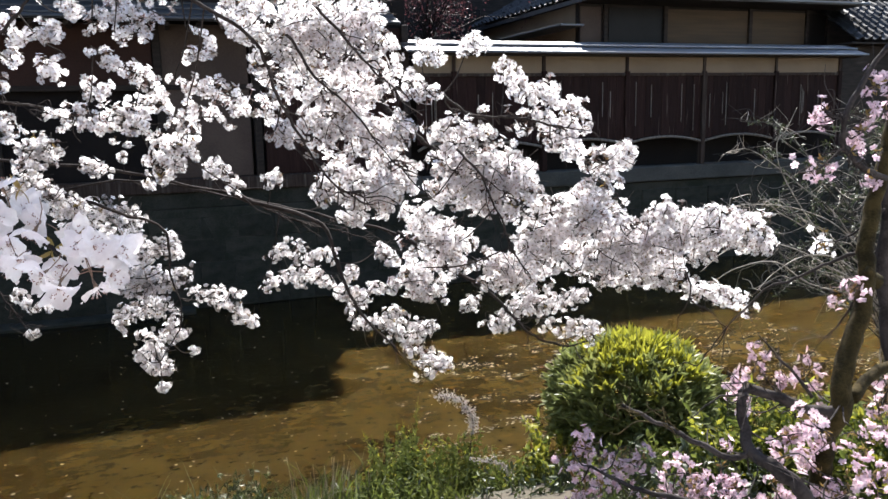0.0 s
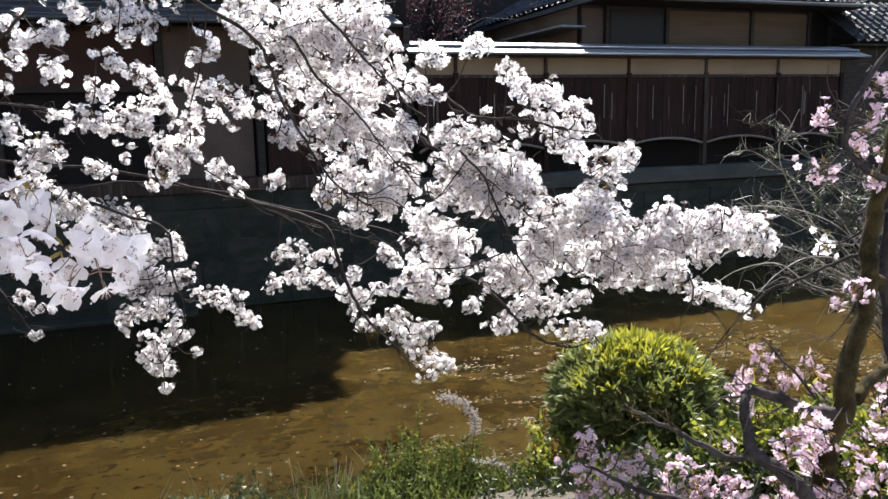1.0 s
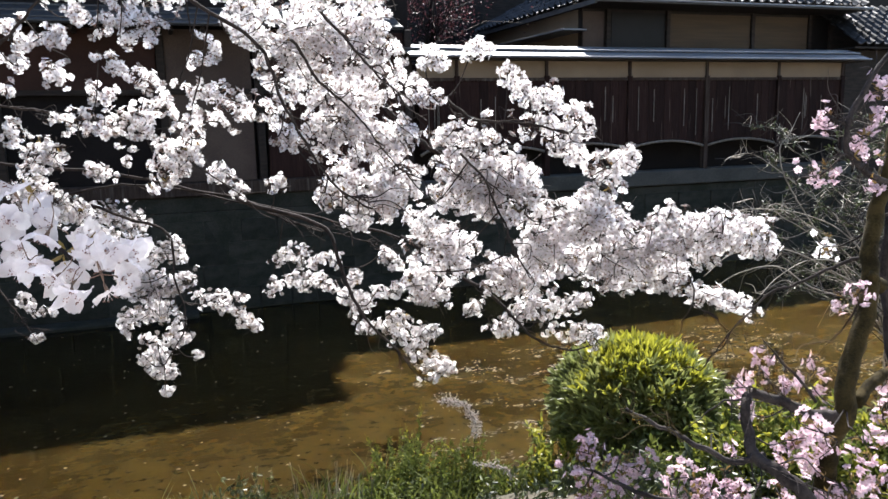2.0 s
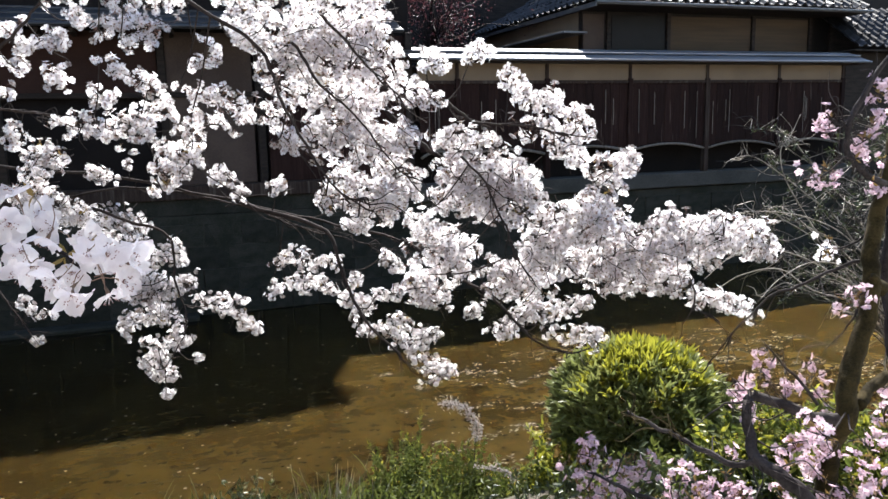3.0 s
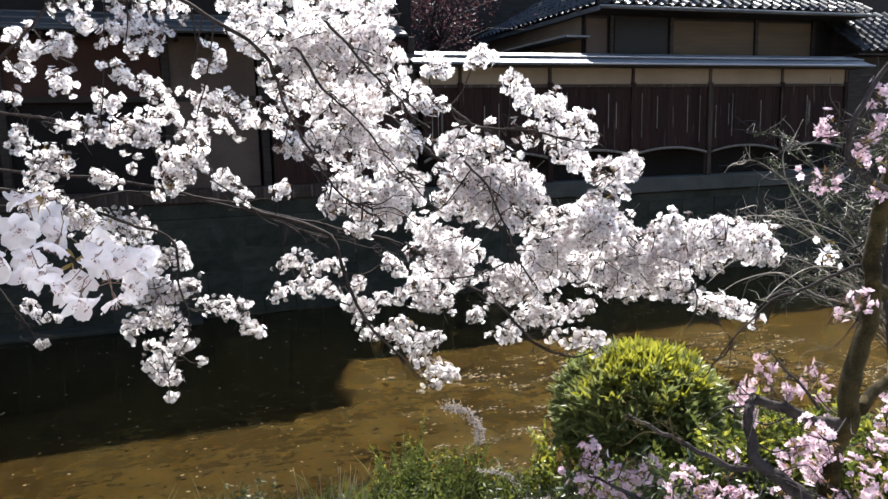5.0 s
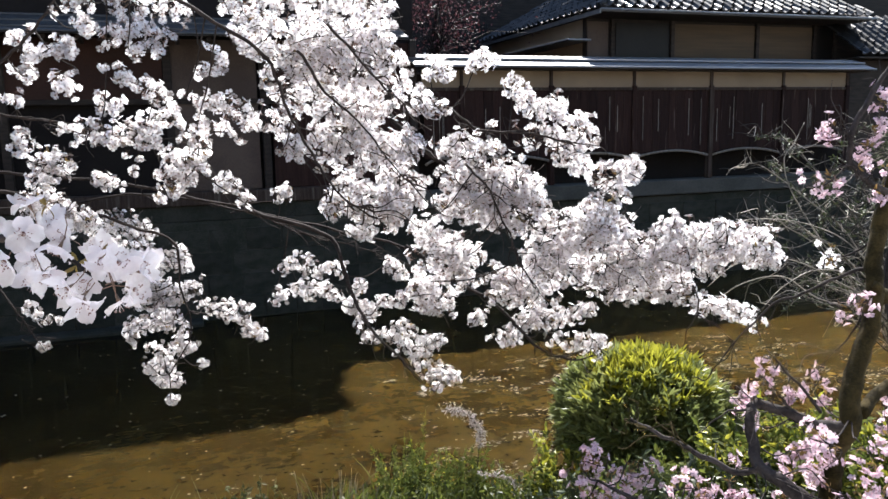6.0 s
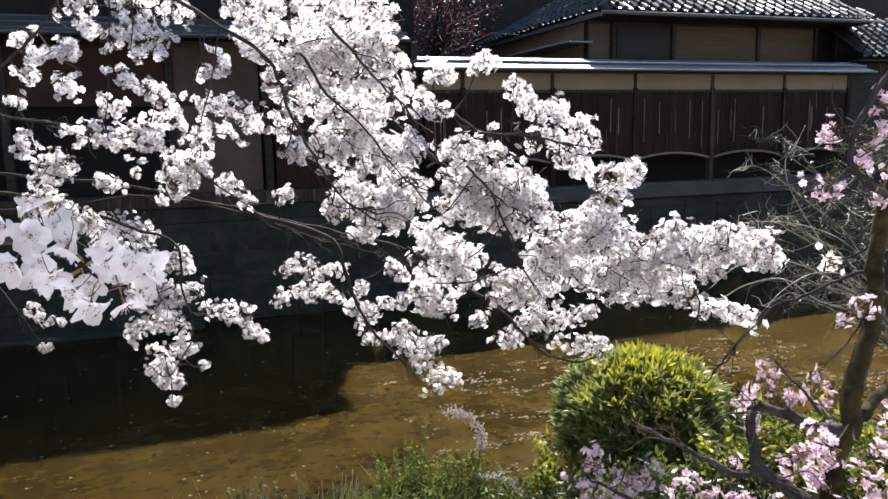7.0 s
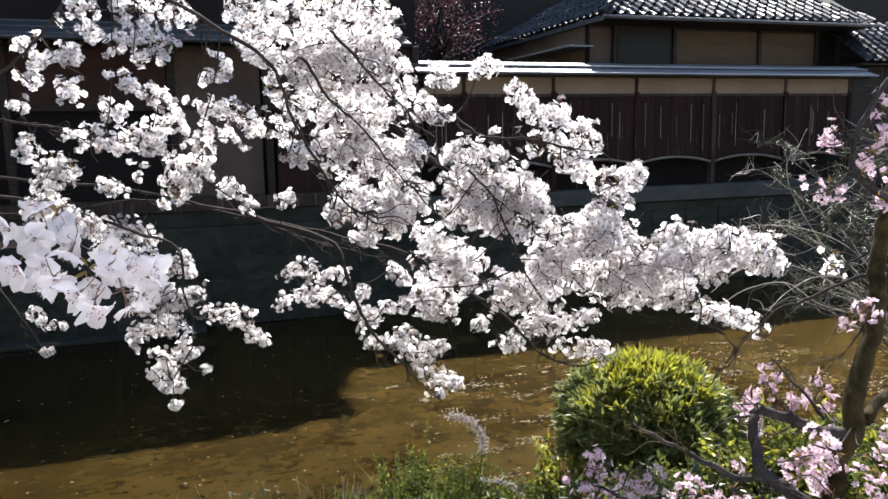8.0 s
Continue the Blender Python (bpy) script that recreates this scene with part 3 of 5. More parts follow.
class Tree:
    """A tree of boughs, each with its sprays of blossom."""

    def __init__(self, name, base, label, bark, flowers, mats, seed, density, leaf_share=0.0, lift=0.2, stalk=0.018, cluster=(2, 5), flat=1.0, least=4, power=2.0):
        self.flat, self.least, self.power, self.far_size = flat, least, power, flat < 1
        self.lift, self.stalk, self.cluster = lift, stalk, cluster
        self.root = thing(name, pose(*base), label, "tree")
        self.base, self.bark, self.flowers, self.mats = np.array(base, float), bark, flowers, mats
        self.rng, self.density, self.leaf_share = np.random.default_rng(seed), density, leaf_share
        self.boughs, self.paths = {}, {}

    def bough(self, name, points, r0, r1, plain="bough", sides=8):
        path = spline(points, 7)
        k = np.array([[noise.noise((p[0] * 5 + j * 9, p[1] * 5, p[2] * 5)) for j in range(3)] for p in path])
        fine = np.array([[noise.noise((p[0] * 22 + j * 9, p[1] * 22, p[2] * 22)) for j in range(3)] for p in path])
        path = path + 0.022 * k + 0.009 * fine
        v, f = tube(path - self.base, np.linspace(r0, r1, len(path)), sides, 0.10)
        self.boughs[name] = link_mesh(plain, v, f, self.bark, self.root, smooth=True)
        self.paths[name] = path

    def one_by_one(self, name, bud, way, count):
        """Blossoms of one bud, each an object of its own."""
        rng = self.rng
        for _ in range(count):
            d = np.asarray(way) + 0.75 * random_unit(rng)
            d /= np.linalg.norm(d) + 1e-9
            tm = Matrix(turn_to(d + 0.5 * random_unit(rng), rng.uniform(0, 6.28)).tolist()).to_4x4()
            place = Matrix.Translation(Vector((bud - self.base + d * self.stalk * rng.uniform(0.6, 1.5)).tolist()))
            share("blossom", BLOSSOM_MESHES[int(rng.integers(3))], self.boughs[name], place @ tm @ Matrix.Scale(float(rng.uniform(0.85, 1.12)), 4))

    def twigs(self, name, start, end, count, length):
        """Bare side twigs on a stretch of a bough."""
        rng, path, wood = self.rng, self.paths[name], Heap()
        for _ in range(count):
            i = int(rng.integers(int(start * len(path)), int(end * len(path))))
            p, ahead = path[i], path[min(i + 1, len(path) - 1)] - path[max(i - 1, 0)]
            ahead = ahead / (np.linalg.norm(ahead) + 1e-9)
            d = (ahead + 0.55 * random_unit(rng)) * length * rng.uniform(0.4, 1.2)
            line = spline([p, p + d * 0.35 + rng.normal(size=3) * 0.018, p + d * 0.7 + rng.normal(size=3) * 0.026, p + d], 4)
            wood.add(*tube(line - self.base, np.linspace(0.003, 0.0011, len(line)), 4))
        wood.link("bare_twig", self.bark, self.boughs[name], kind="stuff")

    def spray(self, name, sketch, mats=None, single=False):
        """Blossom balls along a twig that leaves the bough. sketch: x, y, z and half-width."""
        rng = self.rng
        pts = np.array(sketch, float)
        near = self.paths[name]
        first = near[np.argmin(np.linalg.norm(near - pts[0, :3], axis=1))]
        bend = (first + pts[0, :3]) / 2 + np.array((0, 0, -0.03))
        line = spline(np.vstack([first, bend, pts[:, :3]]), 5)
        wood, bloom = Heap(), Heap()
        wood.add(*tube(line - self.base, np.linspace(0.0035, 0.0014, len(line)), 4))
        along = spline(pts, 5) if len(pts) > 1 else pts
        weights = np.maximum(along[:, 3], 0.02) ** 2
        fine = 0.7 if self.far_size and pts[:, 1].mean() > 3.55 else 1.0
        count = max(self.least, int(round(self.density * float(np.sum(np.maximum(pts[:, 3] / 0.034, 0.85) ** self.power)) / fine ** 1.6)))
        # side spurs
        for i in rng.choice(len(along), max(2, count // 6)):
            p, r = along[i, :3], along[i, 3]
            d = random_unit(rng) * r * rng.uniform(0.9, 1.45)
            wood.add(*tube(spline([p, p + d * 0.5 + rng.normal(size=3) * 0.012, p + d], 3) - self.base, np.linspace(0.0028, 0.0013, 7), 4))
        for i in rng.choice(len(along), count, p=weights / weights.sum()):
            p, r = along[i, :3], along[i, 3]
            reach = max(r - 0.018, 0.010) * rng.uniform(0.6, 1.2)
            d = random_unit(rng)
            c = p + d * (1.0, self.flat, 1.0) * reach * rng.uniform(0.05, 1.0) ** 0.5
            if rng.random() < 0.25:
                mid = (p + c) / 2 + rng.normal(size=3) * 0.008
                wood.add(*tube(np.array([p, mid, c]) - self.base, (0.0017, 0.0014, 0.001), 3))
            if single:
                self.one_by_one(name, c, d + np.array((0, 0, self.lift)), int(rng.integers(*self.cluster)))
                continue
            umbel(bloom, rng, c - self.base, d + np.array((0, 0, self.lift)), int(rng.integers(*self.cluster)), self.flowers, self.stalk * fine, fine)
            if rng.random() < self.leaf_share:
                for _ in range(3):
                    v, f = leaf(rng.uniform(0.018, 0.035), 0.011)
                    bloom.add(c - self.base + v @ turn_to(random_unit(rng) + (0, 0, 0.5), rng.uniform(0, 6)).T, f, 3)
        wood.link("twig", self.bark, self.boughs[name], smooth=True)
        if single:
            return
        bloom.link("blossom_spray", mats or self.mats, self.boughs[name], kind="stuff")


cherry = Tree("cherry_tree", (-3.3, 2.6, 0.98), "cherry tree in full white bloom leaning over the canal", BARK, FLOWERS, [PETAL, CALYX, STAMEN, LEAF_BRONZE], 11, 5.5, 0.02, stalk=0.022, cluster=(2, 4), flat=0.34, power=1.72)
cherry.bough("trunk", [(-3.3, 2.6, 0.8), (-3.28, 2.66, 1.6), (-3.2, 2.9, 2.3), (-3.25, 3.2, 3.0), (-3.05, 3.3, 3.7), (-2.7, 3.4, 4.3), (-2.3, 3.5, 4.9)], 0.17, 0.06, "trunk", 14)
cherry.bough("fork", [(-3.25, 3.15, 2.9), (-3.2, 3.6, 2.97), (-3.0, 3.94, 2.94)], 0.07, 0.035)
cherry.bough('low', [(-3.00, 3.94, 2.94), (-2.26, 3.92, 2.83), (-1.63, 3.91, 2.76), (-1.11, 3.89, 2.63), (-0.65, 3.87, 2.53), (-0.25, 3.86, 2.42), (0.03, 3.84, 2.31), (0.26, 3.83, 2.25), (0.49, 3.84, 2.28), (0.78, 3.85, 2.35), (1.18, 3.85, 2.37), (1.44, 3.85, 2.36)], 0.0085, 0.003)
cherry.bough('high', [(-2.17, 3.14, 3.83), (-1.43, 3.12, 3.71), (-0.96, 3.08, 3.46), (-0.74, 3.05, 3.31), (-0.62, 3.01, 3.06), (-0.52, 2.98, 2.88), (-0.43, 2.96, 2.74), (-0.32, 2.95, 2.70)], 0.01, 0.003)
cherry.bough('top', [(-2.27, 3.53, 4.09), (-1.25, 3.50, 3.90), (-0.72, 3.46, 3.68), (-0.44, 3.42, 3.41), (-0.25, 3.38, 3.16), (-0.01, 3.36, 3.09), (0.16, 3.35, 3.00), (0.35, 3.35, 2.99), (0.52, 3.34, 2.92)], 0.014, 0.003)
cherry.bough('mid', [(-2.58, 3.49, 3.27), (-2.11, 3.47, 3.13), (-1.76, 3.46, 3.07), (-1.46, 3.45, 3.01), (-1.21, 3.43, 2.89), (-0.97, 3.40, 2.73)], 0.0075, 0.003)
cherry.bough('hang', [(-3.21, 4.07, 3.00), (-2.68, 4.04, 2.81), (-2.15, 4.02, 2.68), (-1.74, 4.00, 2.56), (-1.49, 3.98, 2.46), (-1.44, 3.94, 2.23), (-1.39, 3.90, 2.00), (-1.50, 3.86, 1.77)], 0.012, 0.003)
cherry.bough('drop', [(-1.11, 3.89, 2.63), (-0.66, 3.80, 2.50), (-0.55, 3.72, 2.33), (-0.45, 3.64, 2.09), (-0.31, 3.62, 1.95), (-0.23, 3.60, 1.85), (-0.15, 3.60, 1.75)], 0.012, 0.003)
cherry.bough('cross', [(0.04, 3.22, 2.86), (0.14, 3.18, 2.77), (0.21, 3.13, 2.61), (0.26, 3.11, 2.46), (0.32, 3.10, 2.36)], 0.0055, 0.0025)
cherry.bough('under', [(-0.25, 3.76, 2.44), (0.03, 3.70, 2.27), (0.24, 3.62, 2.13), (0.38, 3.50, 2.00), (0.52, 3.46, 1.94), (0.64, 3.46, 1.96)], 0.01, 0.003)
cherry.bough('upleft', [(-2.54, 3.34, 3.02), (-2.19, 3.38, 3.21), (-1.90, 3.41, 3.39), (-1.78, 3.43, 3.53), (-1.66, 3.46, 3.70)], 0.01, 0.005)
cherry.bough('arm', [(-0.71, 3.50, 3.28), (-0.41, 3.49, 3.22), (-0.23, 3.45, 3.02), (-0.06, 3.43, 2.87), (0.11, 3.41, 2.77), (0.36, 3.40, 2.69), (0.58, 3.38, 2.56), (0.76, 3.39, 2.63), (0.68, 3.40, 2.70)], 0.014, 0.003)
cherry.bough('front', [(-0.75, 3.09, 3.71), (-0.47, 3.05, 3.43), (-0.37, 3.02, 3.29), (-0.27, 3.00, 3.18), (-0.20, 2.99, 3.12)], 0.007, 0.003)
cherry.bough('front2', [(-0.61, 3.05, 3.33), (-0.50, 3.02, 3.17), (-0.40, 3.01, 3.09), (-0.31, 2.99, 2.99), (-0.23, 2.97, 2.88), (-0.16, 2.96, 2.80)], 0.006, 0.002)
cherry.bough('drip', [(-2.79, 3.98, 2.61), (-2.50, 3.95, 2.40), (-2.33, 3.90, 2.14), (-2.24, 3.88, 2.02), (-2.16, 3.87, 1.97)], 0.008, 0.002)
cherry.bough('low2', [(-2.87, 3.95, 2.71), (-2.17, 3.94, 2.65), (-1.62, 3.95, 2.71), (-1.07, 3.94, 2.60), (-0.78, 3.92, 2.49), (-0.55, 3.91, 2.44), (-0.29, 3.89, 2.34)], 0.007, 0.002)
cherry.spray('top', [(-0.82, 2.92, 3.50, 0.064), (-0.68, 2.92, 3.49, 0.096), (-0.49, 2.92, 3.48, 0.111), (-0.33, 2.92, 3.48, 0.106), (-0.23, 2.92, 3.44, 0.068)])
cherry.spray('high', [(-1.41, 3.34, 3.57, 0.063), (-1.27, 3.34, 3.55, 0.068), (-1.13, 3.34, 3.54, 0.047)])
cherry.spray('upleft', [(-1.67, 3.44, 3.58, 0.049), (-1.58, 3.44, 3.59, 0.054), (-1.75, 3.44, 3.56, 0.032)])
cherry.spray('high', [(-0.88, 3.26, 3.38, 0.051), (-0.79, 3.25, 3.33, 0.065), (-0.75, 3.23, 3.24, 0.054), (-0.81, 3.27, 3.42, 0.060)])
cherry.spray('upleft', [(-1.93, 3.47, 3.43, 0.044), (-1.87, 3.48, 3.49, 0.033)])
cherry.spray('upleft', [(-1.87, 3.41, 3.39, 0.054), (-1.80, 3.41, 3.37, 0.059), (-1.70, 3.42, 3.42, 0.054), (-1.68, 3.41, 3.37, 0.049)])
cherry.spray('upleft', [(-1.60, 3.43, 3.48, 0.049), (-1.58, 3.43, 3.50, 0.043)])
cherry.spray('high', [(-1.47, 3.36, 3.41, 0.048), (-1.39, 3.37, 3.47, 0.069), (-1.29, 3.37, 3.44, 0.064), (-1.16, 3.37, 3.45, 0.043)])
cherry.spray('high', [(-1.37, 3.35, 3.36, 0.037), (-1.22, 3.36, 3.38, 0.037)])
cherry.spray('mid', [(-1.49, 3.40, 3.32, 0.040), (-1.39, 3.38, 3.24, 0.059), (-1.26, 3.38, 3.20, 0.049)])
cherry.spray('upleft', [(-1.68, 3.50, 3.31, 0.033), (-1.77, 3.49, 3.25, 0.053), (-1.70, 3.48, 3.22, 0.047)])
cherry.spray('upleft', [(-1.87, 3.49, 3.28, 0.031), (-1.96, 3.50, 3.31, 0.028)])
cherry.spray('mid', [(-1.58, 3.48, 3.18, 0.044), (-1.53, 3.47, 3.13, 0.042), (-1.48, 3.47, 3.15, 0.022)])
cherry.spray('mid', [(-1.90, 3.37, 3.18, 0.049)])
cherry.spray('high', [(-1.09, 3.41, 3.39, 0.019), (-0.99, 3.40, 3.33, 0.040), (-1.06, 3.39, 3.29, 0.035), (-1.09, 3.39, 3.25, 0.016)])
cherry.spray('mid', [(-1.79, 3.40, 3.07, 0.038), (-1.61, 3.40, 3.02, 0.071), (-1.44, 3.40, 3.01, 0.104), (-1.32, 3.40, 3.01, 0.077)])
cherry.spray('mid', [(-1.32, 3.48, 3.19, 0.039), (-1.26, 3.46, 3.08, 0.067), (-1.36, 3.46, 3.09, 0.050)])
cherry.spray('mid', [(-1.14, 3.44, 2.95, 0.083), (-1.22, 3.42, 2.86, 0.111), (-1.25, 3.41, 2.80, 0.072), (-1.10, 3.43, 2.90, 0.061)])
cherry.spray('high', [(-1.15, 3.38, 3.18, 0.043), (-1.03, 3.37, 3.14, 0.057), (-0.86, 3.36, 3.09, 0.085), (-0.71, 3.36, 3.06, 0.074)])
cherry.spray('high', [(-1.10, 3.36, 3.06, 0.043), (-1.01, 3.35, 3.02, 0.049), (-0.86, 3.35, 3.02, 0.045)])
cherry.spray('mid', [(-1.93, 3.45, 3.02, 0.056), (-1.95, 3.44, 2.96, 0.039)])
cherry.spray('hang', [(-1.95, 3.63, 2.89, 0.106), (-1.84, 3.63, 2.89, 0.071), (-1.96, 3.61, 2.80, 0.077)])
cherry.spray('hang', [(-1.98, 3.70, 2.74, 0.097), (-2.08, 3.69, 2.67, 0.079), (-1.90, 3.70, 2.71, 0.048)])
cherry.spray('low', [(-1.69, 3.71, 2.78, 0.054), (-1.73, 3.72, 2.81, 0.042), (-1.60, 3.71, 2.76, 0.039)])
cherry.spray('low', [(-1.59, 3.82, 2.84, 0.034)])
cherry.spray('low', [(-1.13, 3.71, 2.76, 0.060), (-1.09, 3.72, 2.80, 0.048), (-1.01, 3.70, 2.68, 0.057)])
cherry.spray('low', [(-0.86, 3.80, 2.70, 0.059), (-0.83, 3.81, 2.73, 0.039)])
cherry.spray('low', [(-1.46, 3.80, 2.70, 0.037)])
cherry.spray('hang', [(-2.05, 4.08, 2.55, 0.121), (-1.77, 4.08, 2.54, 0.101), (-1.62, 4.07, 2.49, 0.067)])
cherry.spray('hang', [(-1.97, 4.15, 2.39, 0.117), (-1.79, 4.14, 2.36, 0.130), (-1.64, 4.14, 2.32, 0.103), (-1.51, 4.14, 2.35, 0.062)])
cherry.spray('hang', [(-1.76, 4.11, 2.17, 0.117), (-1.64, 4.11, 2.14, 0.144), (-1.48, 4.11, 2.15, 0.076), (-1.42, 4.12, 2.20, 0.062)])
cherry.spray('hang', [(-1.51, 4.15, 2.40, 0.055), (-1.47, 4.13, 2.29, 0.048)])
cherry.spray('hang', [(-1.57, 4.13, 2.00, 0.097), (-1.69, 4.13, 1.99, 0.083), (-1.82, 4.12, 1.95, 0.063), (-1.77, 4.11, 1.88, 0.049)])
cherry.spray('hang', [(-1.49, 4.12, 1.94, 0.049), (-1.54, 4.11, 1.85, 0.069), (-1.46, 4.11, 1.85, 0.042), (-1.70, 4.11, 1.85, 0.049)])
cherry.spray('hang', [(-1.71, 4.09, 1.76, 0.049), (-1.67, 4.08, 1.70, 0.063), (-1.58, 4.08, 1.66, 0.063), (-1.53, 4.08, 1.67, 0.035)])
cherry.spray('hang', [(-1.63, 4.10, 1.82, 0.063), (-1.59, 4.09, 1.75, 0.056), (-1.66, 4.09, 1.77, 0.042)])
cherry.spray('hang', [(-1.59, 4.06, 1.56, 0.038), (-1.56, 4.06, 1.57, 0.028)])
cherry.spray('hang', [(-1.39, 4.04, 1.77, 0.034)])
cherry.spray('hang', [(-1.35, 4.05, 2.09, 0.061), (-1.21, 4.04, 2.04, 0.081), (-1.07, 4.02, 1.93, 0.061), (-1.14, 4.03, 1.96, 0.054)])
cherry.spray('hang', [(-1.24, 4.05, 2.10, 0.041), (-1.12, 4.05, 2.08, 0.032)])
cherry.spray('drip', [(-2.18, 3.87, 1.93, 0.033), (-2.13, 3.87, 1.94, 0.029)])
cherry.spray('drip', [(-2.24, 3.90, 2.14, 0.059), (-2.18, 3.89, 2.08, 0.039), (-2.07, 3.89, 2.06, 0.020)])
cherry.spray('top', [(-0.84, 3.12, 3.43, 0.069), (-0.73, 3.11, 3.42, 0.098), (-0.58, 3.11, 3.37, 0.134), (-0.40, 3.11, 3.40, 0.142), (-0.25, 3.11, 3.40, 0.078)])
cherry.spray('high', [(-0.67, 3.09, 3.27, 0.093), (-0.49, 3.08, 3.24, 0.129), (-0.36, 3.08, 3.22, 0.142), (-0.22, 3.09, 3.27, 0.072)])
cherry.spray('arm', [(-0.71, 3.18, 3.19, 0.069), (-0.55, 3.16, 3.12, 0.107), (-0.37, 3.16, 3.11, 0.120), (-0.21, 3.17, 3.15, 0.080)])
cherry.spray('top', [(-0.15, 3.22, 3.15, 0.060), (-0.09, 3.22, 3.11, 0.060), (-0.02, 3.21, 3.10, 0.027)])
cherry.spray('high', [(-0.51, 3.14, 2.97, 0.112), (-0.35, 3.13, 2.93, 0.134), (-0.19, 3.14, 2.97, 0.088), (-0.22, 3.13, 2.91, 0.085)])
cherry.spray('high', [(-0.71, 3.18, 2.94, 0.043), (-0.64, 3.19, 2.95, 0.060), (-0.57, 3.17, 2.88, 0.049)])
cherry.spray('high', [(-0.46, 3.21, 2.79, 0.088), (-0.35, 3.20, 2.74, 0.138), (-0.20, 3.21, 2.80, 0.116), (-0.16, 3.20, 2.72, 0.066)])
cherry.spray('high', [(-0.39, 3.18, 2.63, 0.088), (-0.28, 3.19, 2.66, 0.083), (-0.43, 3.17, 2.58, 0.039), (-0.35, 3.18, 2.59, 0.039)])
cherry.spray('top', [(-0.09, 3.40, 3.27, 0.057), (-0.02, 3.40, 3.27, 0.057)], single=True)
cherry.spray('top', [(0.11, 3.40, 3.29, 0.057), (0.15, 3.40, 3.31, 0.057)], single=True)
cherry.spray('top', [(0.27, 3.44, 3.22, 0.052), (0.30, 3.43, 3.17, 0.069), (0.35, 3.42, 3.10, 0.064), (0.37, 3.41, 3.07, 0.040)])
cherry.spray('top', [(0.41, 3.42, 3.09, 0.040), (0.46, 3.42, 3.10, 0.058), (0.47, 3.41, 3.04, 0.035)])
cherry.spray('top', [(0.33, 3.40, 2.97, 0.075), (0.43, 3.40, 2.98, 0.064), (0.57, 3.40, 2.99, 0.087), (0.53, 3.39, 2.93, 0.069)])
cherry.spray('top', [(0.46, 3.38, 2.90, 0.064), (0.53, 3.38, 2.85, 0.058), (0.57, 3.38, 2.85, 0.029)])
cherry.spray('arm', [(0.62, 3.42, 2.80, 0.064), (0.71, 3.41, 2.78, 0.082), (0.77, 3.42, 2.81, 0.088), (0.81, 3.42, 2.82, 0.047)])
cherry.spray('arm', [(0.16, 3.35, 2.99, 0.057), (-0.02, 3.34, 2.94, 0.063), (0.04, 3.33, 2.89, 0.102), (0.21, 3.33, 2.89, 0.080)])
cherry.spray('arm', [(-0.06, 3.37, 2.83, 0.069), (0.11, 3.36, 2.77, 0.130), (0.26, 3.36, 2.77, 0.115), (0.35, 3.36, 2.74, 0.081)])
cherry.spray('arm', [(-0.04, 3.39, 2.66, 0.076), (0.03, 3.40, 2.69, 0.088), (0.11, 3.38, 2.62, 0.076)])
cherry.spray('arm', [(0.28, 3.33, 2.88, 0.034), (0.27, 3.29, 2.65, 0.102), (0.37, 3.29, 2.67, 0.085)])
cherry.spray('cross', [(-0.14, 3.38, 2.59, 0.082), (-0.07, 3.36, 2.50, 0.117), (0.05, 3.36, 2.46, 0.111), (-0.14, 3.35, 2.43, 0.088)])
cherry.spray('cross', [(-0.13, 3.43, 2.32, 0.103), (-0.08, 3.42, 2.24, 0.103), (-0.17, 3.42, 2.26, 0.072), (-0.05, 3.41, 2.20, 0.054)])
cherry.spray('under', [(0.16, 3.54, 2.32, 0.087), (0.28, 3.53, 2.28, 0.087), (0.18, 3.52, 2.23, 0.056)])
cherry.spray('arm', [(0.41, 3.38, 2.56, 0.117), (0.48, 3.36, 2.46, 0.141), (0.34, 3.35, 2.44, 0.105), (0.43, 3.34, 2.35, 0.105)])
cherry.spray('arm', [(0.71, 3.39, 2.64, 0.100), (0.63, 3.37, 2.54, 0.111), (0.76, 3.38, 2.55, 0.088), (0.53, 3.37, 2.53, 0.070)])
cherry.spray('low', [(0.64, 3.40, 2.40, 0.134), (0.82, 3.40, 2.40, 0.149), (0.99, 3.40, 2.42, 0.155), (1.17, 3.41, 2.43, 0.137)])
cherry.spray('low', [(1.17, 3.41, 2.46, 0.101), (1.30, 3.42, 2.47, 0.107), (1.39, 3.41, 2.46, 0.101), (1.40, 3.40, 2.41, 0.065)])
cherry.spray('low', [(1.00, 3.43, 2.58, 0.059), (0.97, 3.42, 2.52, 0.089), (1.09, 3.43, 2.54, 0.065)])
cherry.spray('low', [(1.18, 3.43, 2.57, 0.036), (1.20, 3.42, 2.53, 0.054)])
cherry.spray('low', [(0.70, 3.43, 2.29, 0.078), (0.85, 3.43, 2.29, 0.084), (0.98, 3.43, 2.30, 0.078), (1.08, 3.43, 2.28, 0.060)])
cherry.spray('low', [(0.70, 3.43, 2.25, 0.060), (0.85, 3.43, 2.26, 0.072), (0.98, 3.43, 2.26, 0.066), (1.07, 3.42, 2.23, 0.048)])
cherry.spray('low', [(1.08, 3.42, 2.20, 0.048), (1.16, 3.42, 2.19, 0.048), (1.22, 3.41, 2.17, 0.048), (1.31, 3.41, 2.14, 0.048), (1.38, 3.40, 2.11, 0.042)])
cherry.spray('drop', [(-0.92, 3.81, 2.17, 0.047), (-0.83, 3.82, 2.22, 0.074), (-0.69, 3.82, 2.22, 0.074), (-0.60, 3.81, 2.19, 0.047)])
